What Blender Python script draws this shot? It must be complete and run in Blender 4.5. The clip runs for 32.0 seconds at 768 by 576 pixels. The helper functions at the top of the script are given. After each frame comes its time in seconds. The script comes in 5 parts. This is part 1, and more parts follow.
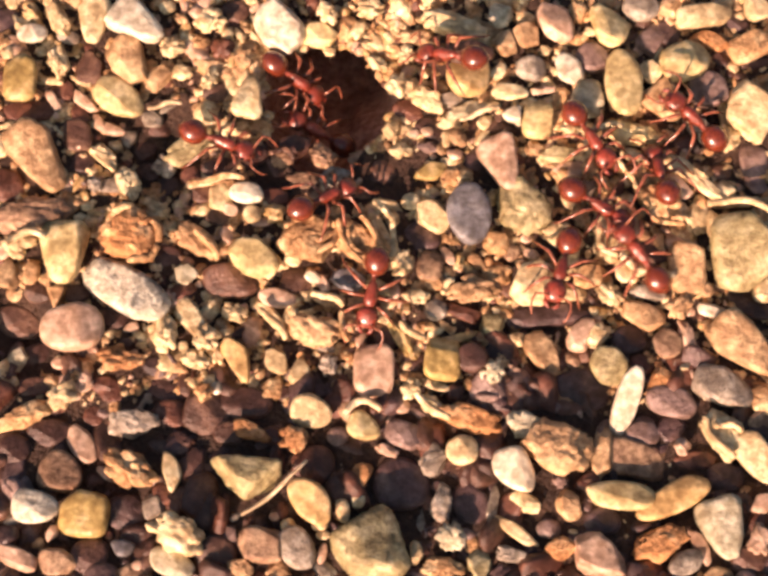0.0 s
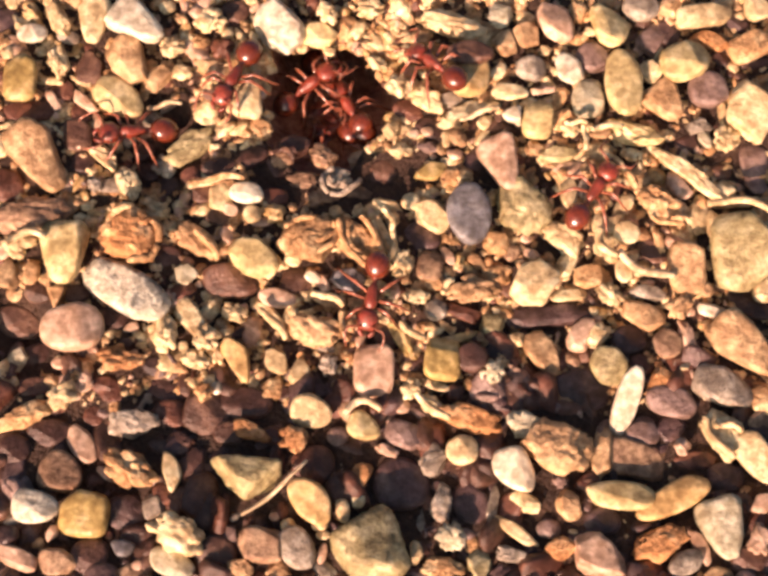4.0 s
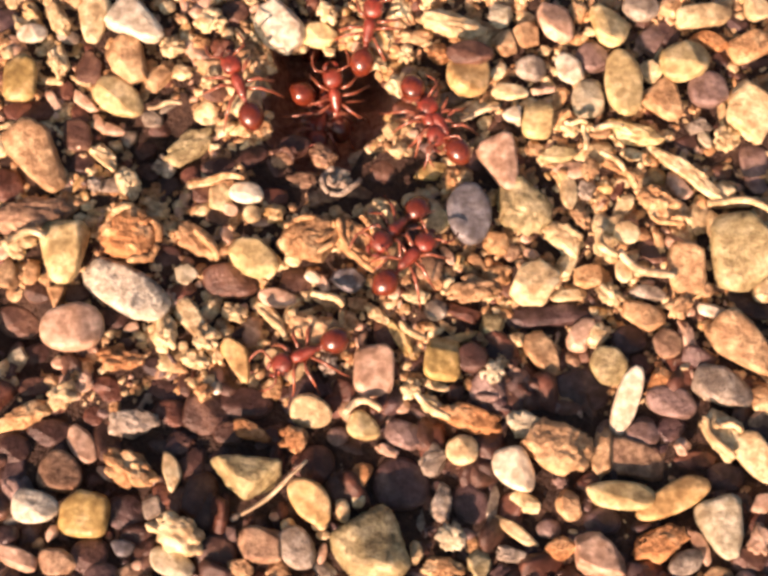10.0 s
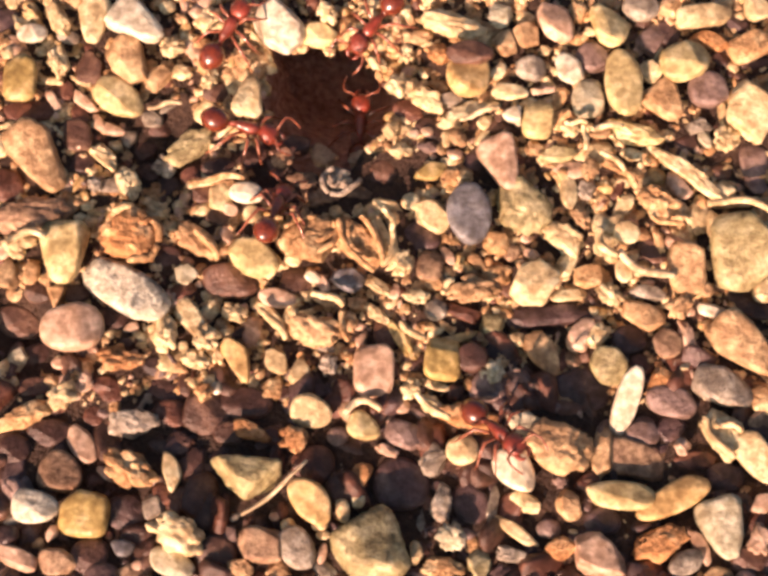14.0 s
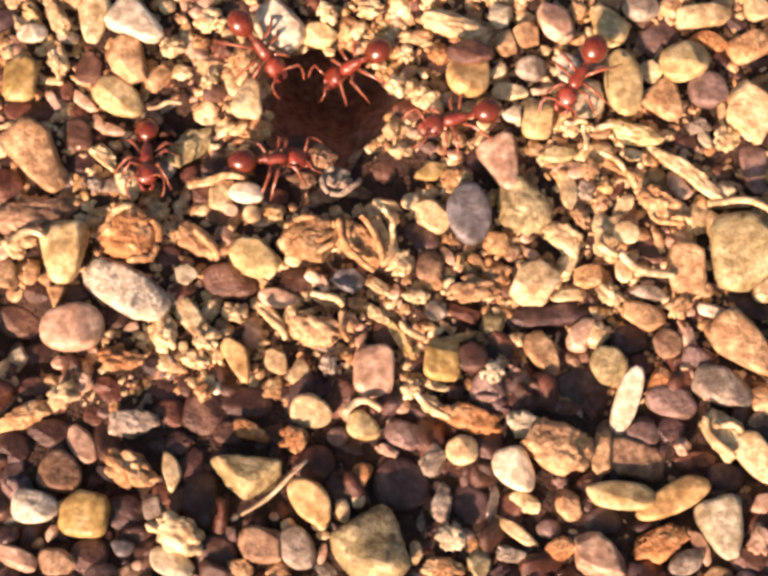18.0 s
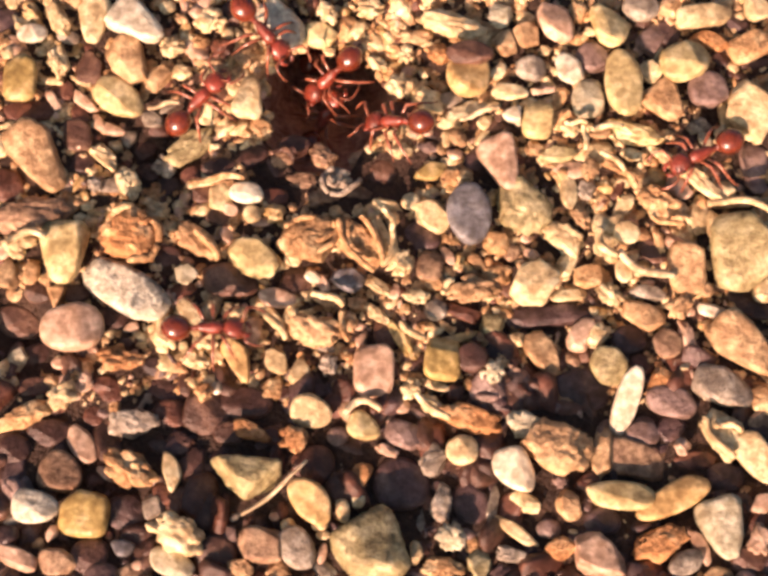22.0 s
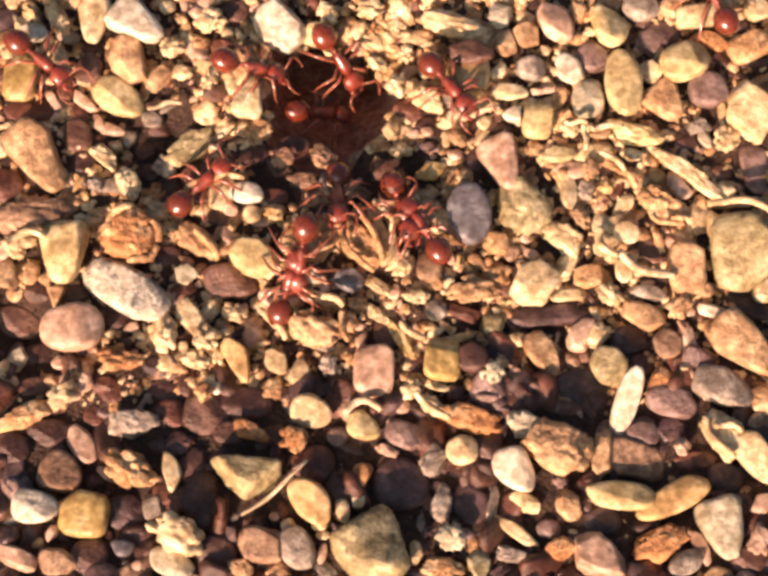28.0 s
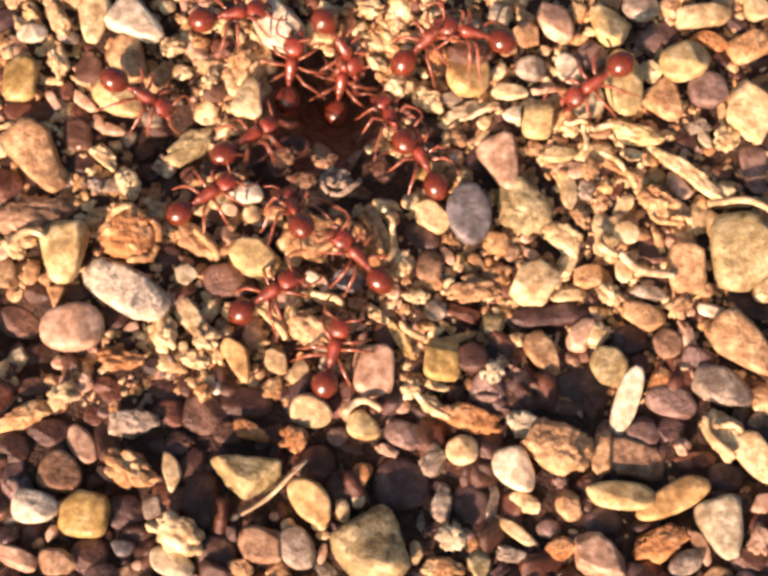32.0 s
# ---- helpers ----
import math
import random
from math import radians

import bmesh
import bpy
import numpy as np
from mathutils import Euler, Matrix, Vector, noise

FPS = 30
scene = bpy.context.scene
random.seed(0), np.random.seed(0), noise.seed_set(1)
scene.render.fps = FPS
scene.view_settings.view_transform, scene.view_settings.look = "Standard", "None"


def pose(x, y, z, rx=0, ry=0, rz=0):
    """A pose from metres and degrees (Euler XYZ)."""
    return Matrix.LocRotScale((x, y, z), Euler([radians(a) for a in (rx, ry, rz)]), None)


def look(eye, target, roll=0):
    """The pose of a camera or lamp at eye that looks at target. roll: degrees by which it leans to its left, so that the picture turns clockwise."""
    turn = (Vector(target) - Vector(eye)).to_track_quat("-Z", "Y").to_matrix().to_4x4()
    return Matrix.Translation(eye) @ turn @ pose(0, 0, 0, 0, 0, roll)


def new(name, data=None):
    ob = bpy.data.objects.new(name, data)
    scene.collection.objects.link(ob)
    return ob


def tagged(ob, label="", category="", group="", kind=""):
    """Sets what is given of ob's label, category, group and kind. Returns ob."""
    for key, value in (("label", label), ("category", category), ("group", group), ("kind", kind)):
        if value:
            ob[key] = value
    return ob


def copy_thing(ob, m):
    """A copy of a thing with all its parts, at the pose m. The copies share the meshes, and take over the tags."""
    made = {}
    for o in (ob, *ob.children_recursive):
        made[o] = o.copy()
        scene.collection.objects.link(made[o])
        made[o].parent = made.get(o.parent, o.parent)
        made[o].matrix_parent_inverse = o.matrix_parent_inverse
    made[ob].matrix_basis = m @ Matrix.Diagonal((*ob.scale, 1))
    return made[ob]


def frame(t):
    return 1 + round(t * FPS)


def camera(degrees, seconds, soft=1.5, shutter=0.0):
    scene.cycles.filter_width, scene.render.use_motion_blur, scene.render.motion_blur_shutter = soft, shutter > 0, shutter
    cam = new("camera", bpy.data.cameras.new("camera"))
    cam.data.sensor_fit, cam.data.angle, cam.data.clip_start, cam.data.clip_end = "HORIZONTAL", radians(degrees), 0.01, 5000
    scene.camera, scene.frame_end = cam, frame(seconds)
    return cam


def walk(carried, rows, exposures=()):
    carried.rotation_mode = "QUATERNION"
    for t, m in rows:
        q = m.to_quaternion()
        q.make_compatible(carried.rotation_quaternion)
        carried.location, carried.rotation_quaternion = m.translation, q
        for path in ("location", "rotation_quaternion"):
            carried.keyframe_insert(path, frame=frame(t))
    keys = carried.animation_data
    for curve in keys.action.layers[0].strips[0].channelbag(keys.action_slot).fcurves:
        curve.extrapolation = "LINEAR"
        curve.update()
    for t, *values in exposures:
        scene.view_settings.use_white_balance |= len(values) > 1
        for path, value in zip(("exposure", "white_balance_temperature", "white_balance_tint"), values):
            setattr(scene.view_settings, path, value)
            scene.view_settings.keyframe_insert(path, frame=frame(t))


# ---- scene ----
# ---- camera: held still over a nest mouth, sun low behind it ----
MM = 0.001
cam = camera(30.0, 32.0, soft=3.4, shutter=0.5)
EYE, AIM = (0.0, -49.6 * MM, 136.3 * MM), (0.0, 0.0, 0.0)
walk(cam, [(0.0, look(EYE, AIM)), (32.0, look(EYE, AIM))])

# ---- light ----
SUN_HEIGHT, SUN_FROM = 23.0, (-0.46, -0.89)
world = bpy.data.worlds.new("sky")
scene.world = world
world.use_nodes = True
wn = world.node_tree
sky = wn.nodes.new("ShaderNodeTexSky")
sky.sky_type = "NISHITA"
sky.sun_disc = False
sky.dust_density, sky.ozone_density, sky.air_density = 5.0, 1.2, 0.9
sky.sun_elevation = radians(SUN_HEIGHT)
sky.sun_rotation = math.atan2(SUN_FROM[0], SUN_FROM[1])
wn.nodes["Background"].inputs["Strength"].default_value = 0.05
wn.links.new(sky.outputs[0], wn.nodes["Background"].inputs["Color"])
sun = new("sun", bpy.data.lights.new("sun", "SUN"))
sun.data.energy, sun.data.angle, sun.data.color = 4.9, radians(0.6), (1.0, 0.605, 0.445)
ce = math.cos(radians(SUN_HEIGHT))
sun.matrix_world = look((SUN_FROM[0] * ce, SUN_FROM[1] * ce, math.sin(radians(SUN_HEIGHT))), (0, 0, 0))
scene.view_settings.exposure = 1.12

# ---- materials ----
def mat(name):
    m = bpy.data.materials.new(name)
    m.use_nodes = True
    return m, m.node_tree, m.node_tree.nodes["Principled BSDF"]


def node(nt, kind, **sockets):
    n = nt.nodes.new(kind)
    for key, value in sockets.items():
        n.inputs[key.replace("_", " ")].default_value = value
    return n


def mix(nt, fac, a, b, blend="MIX"):
    n = nt.nodes.new("ShaderNodeMix")
    n.data_type, n.blend_type = "RGBA", blend
    for slot, value in ((0, fac), (6, a), (7, b)):
        if isinstance(value, bpy.types.NodeSocket):
            nt.links.new(value, n.inputs[slot])
        elif slot == 0:
            n.inputs[0].default_value = value
        else:
            n.inputs[slot].default_value = (*value, 1)
    return n.outputs[2]


def ramp(nt, src, lo, hi):
    n = nt.nodes.new("ShaderNodeMapRange")
    n.inputs["From Min"].default_value, n.inputs["From Max"].default_value = lo, hi
    nt.links.new(src, n.inputs["Value"])
    return n.outputs[0]


def mineral(name, base, fleck, dark, rough=0.55, speckle=0.35, bump=0.25, vary=0.35, veins=(0.5, 0.64), grain=480.0):
    """Stone: a base colour that shifts from piece to piece, blotches of a second colour, fine dark grains."""
    m, nt, p = mat(name)
    geo = nt.nodes.new("ShaderNodeNewGeometry")
    info = nt.nodes.new("ShaderNodeObjectInfo")
    add = nt.nodes.new("ShaderNodeMath")
    add.operation = "ADD"
    nt.links.new(geo.outputs["Random Per Island"], add.inputs[0])
    nt.links.new(info.outputs["Random"], add.inputs[1])
    frac = nt.nodes.new("ShaderNodeMath")
    frac.operation = "FRACT"
    nt.links.new(add.outputs[0], frac.inputs[0])
    blot = node(nt, "ShaderNodeTexNoise", Scale=grain, Detail=4.0, Roughness=0.6)
    fine = node(nt, "ShaderNodeTexNoise", Scale=2400.0, Detail=3.0, Roughness=0.65)
    for n in (blot, fine):
        nt.links.new(geo.outputs["Position"], n.inputs["Vector"])
    piece = mix(nt, ramp(nt, frac.outputs[0], 0, 1), tuple(c * (1 - vary) for c in base), tuple(min(0.9, c * (1 + vary)) for c in base))
    deep = mix(nt, 1.0, piece, (0.7, 0.66, 0.62), "MULTIPLY")
    pale = tuple(min(0.88, c * 1.14) for c in fleck)
    col = mix(nt, ramp(nt, blot.outputs[0], 0.36, 0.5), deep, piece)
    col = mix(nt, ramp(nt, blot.outputs[0], *veins), col, pale)
    pit = node(nt, "ShaderNodeTexNoise", Scale=1050.0, Detail=5.0, Roughness=0.7)
    nt.links.new(geo.outputs["Position"], pit.inputs["Vector"])
    both = nt.nodes.new("ShaderNodeMath")
    both.operation = "MAXIMUM"
    nt.links.new(fine.outputs[0], both.inputs[0])
    nt.links.new(pit.outputs[0], both.inputs[1])
    spot = ramp(nt, both.outputs[0], 0.56, 0.66)
    sp = nt.nodes.new("ShaderNodeMath")
    sp.operation = "MULTIPLY"
    sp.inputs[1].default_value = min(0.9, speckle * 1.2)
    nt.links.new(spot, sp.inputs[0])
    col = mix(nt, sp.outputs[0], col, dark)
    mott = node(nt, "ShaderNodeTexNoise", Scale=1300.0, Detail=2.0, Roughness=0.5)
    nt.links.new(geo.outputs["Position"], mott.inputs["Vector"])
    col = mix(nt, 1.0, col, mix(nt, ramp(nt, mott.outputs[0], 0.36, 0.64), (0.64, 0.6, 0.55), (1.04, 1.04, 1.04)), "MULTIPLY")
    nt.links.new(col, p.inputs["Base Color"])
    rg = nt.nodes.new("ShaderNodeMapRange")
    rg.inputs["To Min"].default_value, rg.inputs["To Max"].default_value = rough - 0.12, rough + 0.15
    nt.links.new(fine.outputs[0], rg.inputs["Value"])
    nt.links.new(rg.outputs[0], p.inputs["Roughness"])
    hgt = nt.nodes.new("ShaderNodeMath")
    hgt.operation = "ADD"
    nt.links.new(fine.outputs[0], hgt.inputs[0])
    nt.links.new(pit.outputs[0], hgt.inputs[1])
    b = node(nt, "ShaderNodeBump", Strength=min(1.0, bump * 1.3), Distance=0.0006)
    nt.links.new(hgt.outputs[0], b.inputs["Height"])
    nt.links.new(b.outputs[0], p.inputs["Normal"])
    return m


STONE = {
    "white": mineral("white_quartz", (0.83, 0.74, 0.57), (0.86, 0.785, 0.63), (0.473, 0.378, 0.263), 0.4, 0.15, 0.15, 0.1),
    "cream": mineral("cream_stone", (0.752, 0.587, 0.332), (0.834, 0.690, 0.441), (0.309, 0.196, 0.088), 0.5, 0.3, 0.25, 0.18),
    "tan": mineral("tan_stone", (0.541, 0.345, 0.181), (0.657, 0.466, 0.262), (0.212, 0.117, 0.061), 0.55, 0.4, 0.35, 0.25),
    "yellow": mineral("yellow_chert", (0.583, 0.400, 0.175), (0.691, 0.508, 0.267), (0.270, 0.173, 0.062), 0.42, 0.2, 0.15, 0.2),
    "orange": mineral("orange_clay", (0.66, 0.40, 0.190), (0.80, 0.60, 0.342), (0.30, 0.13, 0.048), 0.7, 0.45, 0.5, 0.2),
    "rust": mineral("rust_clay", (0.58, 0.29, 0.115), (0.74, 0.47, 0.24), (0.26, 0.11, 0.04), 0.7, 0.45, 0.5, 0.2),
    "brown": mineral("brown_stone", (0.128, 0.066, 0.046), (0.179, 0.099, 0.065), (0.071, 0.040, 0.032), 0.36, 0.4, 0.3, 0.3),
    "dark": mineral("dark_brown_stone", (0.082, 0.041, 0.031), (0.117, 0.063, 0.049), (0.035, 0.018, 0.020), 0.36, 0.4, 0.3, 0.3),
    "grey": mineral("grey_stone", (0.34, 0.29, 0.23), (0.46, 0.41, 0.33), (0.12, 0.10, 0.09), 0.5, 0.5, 0.3, 0.25),
    "mauve": mineral("mauve_stone", (0.095, 0.057, 0.055), (0.140, 0.088, 0.082), (0.044, 0.027, 0.030), 0.36, 0.3, 0.3, 0.3),
    "pink": mineral("pink_stone", (0.61, 0.415, 0.295), (0.69, 0.51, 0.38), (0.33, 0.17, 0.11), 0.42, 0.2, 0.15, 0.15),
    "red": mineral("red_brown_stone", (0.132, 0.053, 0.034), (0.189, 0.081, 0.051), (0.076, 0.035, 0.028), 0.36, 0.35, 0.3, 0.3),
    "olive": mineral("olive_stone", (0.42, 0.355, 0.18), (0.53, 0.46, 0.27), (0.13, 0.10, 0.06), 0.5, 0.4, 0.3, 0.2),
    "slate": mineral("blue_grey_stone", (0.19, 0.185, 0.20), (0.28, 0.275, 0.285), (0.12, 0.12, 0.14), 0.42, 0.4, 0.2, 0.12),
    "plum": mineral("plum_stone", (0.264, 0.183, 0.162), (0.340, 0.246, 0.217), (0.136, 0.085, 0.076), 0.36, 0.3, 0.3, 0.15),
    "sage": mineral("sage_stone", (0.56, 0.51, 0.355), (0.64, 0.59, 0.44), (0.25, 0.21, 0.14), 0.5, 0.3, 0.25, 0.12),
    "pale-yellow": mineral("pale_yellow_stone", (0.70, 0.56, 0.275), (0.806, 0.647, 0.371), (0.360, 0.244, 0.117), 0.42, 0.2, 0.15, 0.12),
    "mustard": mineral("mustard_chert", (0.52, 0.38, 0.14), (0.64, 0.49, 0.24), (0.25, 0.17, 0.05), 0.42, 0.25, 0.15, 0.15),
    "russet": mineral("russet_stone", (0.324, 0.203, 0.126), (0.450, 0.306, 0.189), (0.135, 0.072, 0.045), 0.55, 0.5, 0.3, 0.15),
    "marble": mineral("mottled_white_stone", (0.74, 0.69, 0.55), (0.22, 0.21, 0.18), (0.14, 0.13, 0.11), 0.5, 0.15, 0.3, 0.1, (0.51, 0.58), 330.0),
}
# darker than bare soil: the shade in the gaps is put into its colour
soil = mineral("shade_darkened_soil", (0.067, 0.037, 0.025), (0.094, 0.053, 0.034), (0.036, 0.020, 0.015), 0.85, 0.5, 0.8, 0.0)
# lighter than the soil to stand in for light bounced down the shaft
clay = mineral("lightened_shaft_clay", (0.56, 0.38, 0.32), (0.62, 0.43, 0.36), (0.42, 0.28, 0.23), 0.85, 0.4, 0.8, 0.0)

# ---- the ground: one sheet to the horizon, with the nest mouth sunk into it ----
HOLE_X, HOLE_Y, HOLE_A, HOLE_B, LEAN, DEPTH = -6.3, 19.6, 6.9, 7.1, 0.85, 15.0


HOLLOWS = ((-22.5, 15.5, 2.6, 4.6), (-35.5, -5.0, 1.6, 4.5), (-10.0, 12.9, 1.0, 3.9), (-4.0, 11.8, 0.7, 3.8), (0.8, 11.8, 0.5, 3.4), (16.0, -6.5, 0.8, 4.5), (-12.0, -11.5, 0.8, 4.0), (5.0, -19.0, 0.5, 4.5), (24.0, -12.0, 0.8, 4.0), (-30.0, -22.0, 1.0, 4.0))


def relief(x, y):
    """Height of the bare soil in mm away from the nest mouth."""
    r = math.hypot((x - HOLE_X) / HOLE_A, (y - HOLE_Y) / HOLE_B)
    bank = -0.9 * math.exp(-((r - 1.0) / 0.55) ** 2)
    rise = 0.13 * max(0.0, min(y + 4.0, 60.0)) - sum(d * math.exp(-((x - a) ** 2 + (y - b) ** 2) / (s * s)) for a, b, d, s in HOLLOWS)
    whole = rise + bank + 0.35 * math.sin(x * 0.21 + 1.0) * math.cos(y * 0.17) + 0.2 * math.sin(x * 0.5 + y * 0.37)
    k = max(0.0, min(1.0, (170.0 - math.hypot(x, y)) / 105.0))
    k = k * k * (3 - 2 * k)
    return k * whole - 0.3 * (1 - k)


def mouth(a):
    """How far the rim lies from the middle, as a share of the ellipse, at the angle a."""
    worn = 0.10 * math.exp(-(math.remainder(a + 0.4, 2 * math.pi) / 0.45) ** 2) + 0.07 * math.exp(-(math.remainder(a - 1.6, 2 * math.pi) / 0.5) ** 2)
    return 1 + 0.07 * math.sin(3 * a + 0.6) + 0.05 * math.sin(5 * a + 2.0) + 0.03 * math.sin(9 * a) + worn


def make_ground():
    n, verts, faces = 192, [], []
    rings = []
    for k in range(24, 0, -1):  # the shaft, from its floor up to the rim
        s = k / 24
        d = DEPTH * s ** 1.3
        rings.append(("shaft", d, 1.0 + 0.26 * math.sin(math.pi * min(1.0, 1.6 * s)) - 0.2 * s))
    for f in (1.0, 1.08, 1.2, 1.4, *(1.6 + 0.16 * k for k in range(48)), *(9.5 + 0.8 * k for k in range(22)), 25, 40, 80, 300, 2000, 20000, 5e7):
        rings.append(("top", 0, f))
    for kind, d, f in rings:
        for i in range(n):
            a = 2 * math.pi * i / n
            m = mouth(a) if f < 3 else 1
            x, y = HOLE_X + HOLE_A * f * m * math.cos(a), HOLE_Y + HOLE_B * f * m * math.sin(a)
            if kind == "shaft":
                rough = noise.noise(Vector((x * 0.6, y * 0.6, d * 0.5))) * 0.5
                verts.append(((x + rough) * MM, (y + d * LEAN + rough) * MM, (relief(x, y) - d) * MM))
            else:
                z = relief(x, y)
                verts.append((x * MM, y * MM, z * MM))
    for k in range(len(rings) - 1):
        for i in range(n):
            j = (i + 1) % n
            faces.append((k * n + i, k * n + j, (k + 1) * n + j, (k + 1) * n + i))
    faces.append(tuple(range(n - 1, -1, -1)))
    me = bpy.data.meshes.new("ground")
    me.from_pydata(verts, [], faces)
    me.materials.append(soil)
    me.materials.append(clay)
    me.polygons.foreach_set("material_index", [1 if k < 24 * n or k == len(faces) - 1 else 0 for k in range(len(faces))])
    me.polygons.foreach_set("use_smooth", [True] * len(me.polygons))
    ob = new("ground", me)
    return tagged(ob, "sandy brown soil, darkened for shaded gaps, with a dark nest hole dug into it", "ground", kind="structure")


make_ground()


def surface(x, y, steep=1.5):
    """Height in mm of what an insect stands on: the soil, or the sloping near side of the shaft."""
    a = math.atan2((y - HOLE_Y) / HOLE_B, (x - HOLE_X) / HOLE_A)
    if math.hypot((x - HOLE_X) / HOLE_A, (y - HOLE_Y) / HOLE_B) >= mouth(a):
        return relief(x, y)
    u = min(0.98, abs(x - HOLE_X) / HOLE_A)
    near = HOLE_Y - HOLE_B * math.sqrt(1 - u * u)
    inward = (1 - math.hypot((x - HOLE_X) / HOLE_A, (y - HOLE_Y) / HOLE_B) / mouth(a)) * HOLE_A
    return relief(x, y) - max(0.0, min((y - near) / (LEAN - 0.1), 0.4 + steep * inward))


# ---- stones ----
def ball(level):
    bm = bmesh.new()
    bmesh.ops.create_icosphere(bm, subdivisions=level, radius=1.0)
    v = np.array([w.co[:] for w in bm.verts])
    f = np.array([[w.index for w in g.verts] for g in bm.faces])
    bm.free()
    return v, f


BALLS = {k: ball(k) for k in (1, 2, 3, 4)}


def waves(rng, v, scale, count=7):
    out = np.zeros(len(v))
    for _ in range(count):
        k = rng.normal(size=3) * scale
        out += np.sin(v @ k + rng.uniform(0, 6.28))
    return out / count


def stone_points(rng, w, d, h, form, level):
    """Points and faces of one stone lying along x, in mm: worn round, broken angular, three-cornered, or a crumbly clod."""
    v, f = BALLS[level]
    if form == "crumbly":
        k = 64
        c = rng.normal(size=(k, 3))
        c /= np.linalg.norm(c, axis=1)[:, None]
        c *= rng.uniform(0.52, 0.86, k)[:, None]
        rad = rng.uniform(0.13, 0.3, k)
        dots = v @ c.T
        under = dots ** 2 - (c ** 2).sum(1)[None, :] + rad[None, :] ** 2
        reach = np.where(under > 0, dots + np.sqrt(np.maximum(under, 0)), 0.5)
        r = reach.max(1) + 0.08 * waves(rng, v, 16) + 0.06 * waves(rng, v, 30) - 0.16 * np.abs(waves(rng, v, 7)) ** 0.5 + 0.1
        p = v * np.clip(r, 0.42, 1.2)[:, None]
        p[:, 2] = np.where(p[:, 2] > 0.55, 0.55 + (p[:, 2] - 0.55) * 0.45, p[:, 2])
    else:
        p = np.sign(v) * np.abs(v) ** {"angular": 0.75, "crusty": 0.75, "blocky": 0.52, "wedge-shaped": 0.52}.get(form, 0.9)
        if form in ("round", "egg-shaped"):
            p = p * (1 + 0.11 * waves(rng, v, 1.8) + 0.04 * waves(rng, v, 6))[:, None]
            sides, lo, hi, flat, e, worn = 5, 0.9, 1.05, 0.5, 26, 0.014
        elif form in ("blocky", "wedge-shaped"):
            sides, lo, hi, flat, e, worn = 5, 0.9, 1.15, 0.43, 70, 0.026
        else:
            sides, lo, hi, flat, e, worn = int(rng.integers(5, 9)), 0.6, 0.92, 0.44, 90, 0.045
        a = (np.arange(sides) + rng.uniform(-0.4, 0.4, sides)) * 2 * np.pi / sides + rng.uniform(0, 6.28)
        n = np.stack([np.cos(a), np.sin(a), rng.uniform(-0.2, 0.55, sides)], 1)
        off = rng.uniform(lo, hi, sides)
        top = np.stack([rng.normal(size=3) * 0.14, rng.normal(size=3) * 0.14, np.ones(3)], 1) + ((0, 0, 0), (0.45, 0.1, 0), (-0.3, -0.4, 0))
        n, off = np.vstack([n, top]), np.append(off, (flat, flat + 0.08, flat + 0.12))
        if form == "three-cornered":
            a = np.array([1.05, 3.14, 5.24])
            n = np.vstack([n, np.stack([np.cos(a), np.sin(a), 0.1 * np.ones(3)], 1)])
            off = np.append(off, [0.5, 0.5, 0.5])
            p = p * 1.25
        n /= np.linalg.norm(n, axis=1)[:, None]
        over = np.maximum(p @ n.T, 1e-6) / off[None, :]
        soft = (over ** e).sum(1) + 1
        p = p / (soft ** (1 / e))[:, None]
        if form in ("egg-shaped", "wedge-shaped"):  # narrower towards one end
            slim = 1 - (0.25 if form == "egg-shaped" else 0.42) * p[:, 0]
            p = p * np.stack([np.ones(len(p)), slim, 0.5 + 0.5 * slim], 1)
        if form == "crusty":
            ridge = np.abs(waves(rng, v, 4.0, 5)) ** 0.6 + 0.6 * np.abs(waves(rng, v, 7, 5)) ** 0.6
            p = p * (0.80 + 0.34 * ridge)[:, None]
            worn = 0.035
            c = rng.normal(size=(70, 3))
            c /= np.linalg.norm(c, axis=1)[:, None]
            apart = 2 - 2 * (v @ c.T)
            bead = np.sqrt(np.clip(1 - apart / rng.uniform(0.05, 0.16, 70)[None, :], 0, 1)).max(1)
            p = p * (0.94 + 0.13 * bead)[:, None]
        pits = np.clip(waves(rng, v, 11, 5) * waves(rng, v, 14, 5) - 0.12, 0, 0.3)
        p = p * (1 + worn * (0.9 * waves(rng, v, 7) + 0.8 * waves(rng, v, 18) + 0.4 * waves(rng, v, 38)) - worn * 3.5 * pits)[:, None]
    ext = np.abs(p).max(0)
    return p / ext * (w / 2, d / 2, h / 2), f


def fill(me, v, f):
    me.vertices.add(len(v))
    me.vertices.foreach_set("co", v.ravel())
    me.loops.add(f.size)
    me.loops.foreach_set("vertex_index", f.ravel().astype(np.int32))
    me.polygons.add(len(f))
    me.polygons.foreach_set("loop_start", np.arange(0, f.size, 3, dtype=np.int32))
    me.polygons.foreach_set("use_smooth", np.ones(len(f), dtype=bool))
    me.update(calc_edges=True)


LYING = {"round": "smooth rounded", "angular": "broken angular", "three-cornered": "three-cornered", "crumbly": "crumbly lumpy", "crusty": "rough crusty",
         "egg-shaped": "smooth egg-shaped", "blocky": "worn squarish", "wedge-shaped": "tapering flat-sided"}
rng = np.random.default_rng(7)
chips = {}
TOPS = []


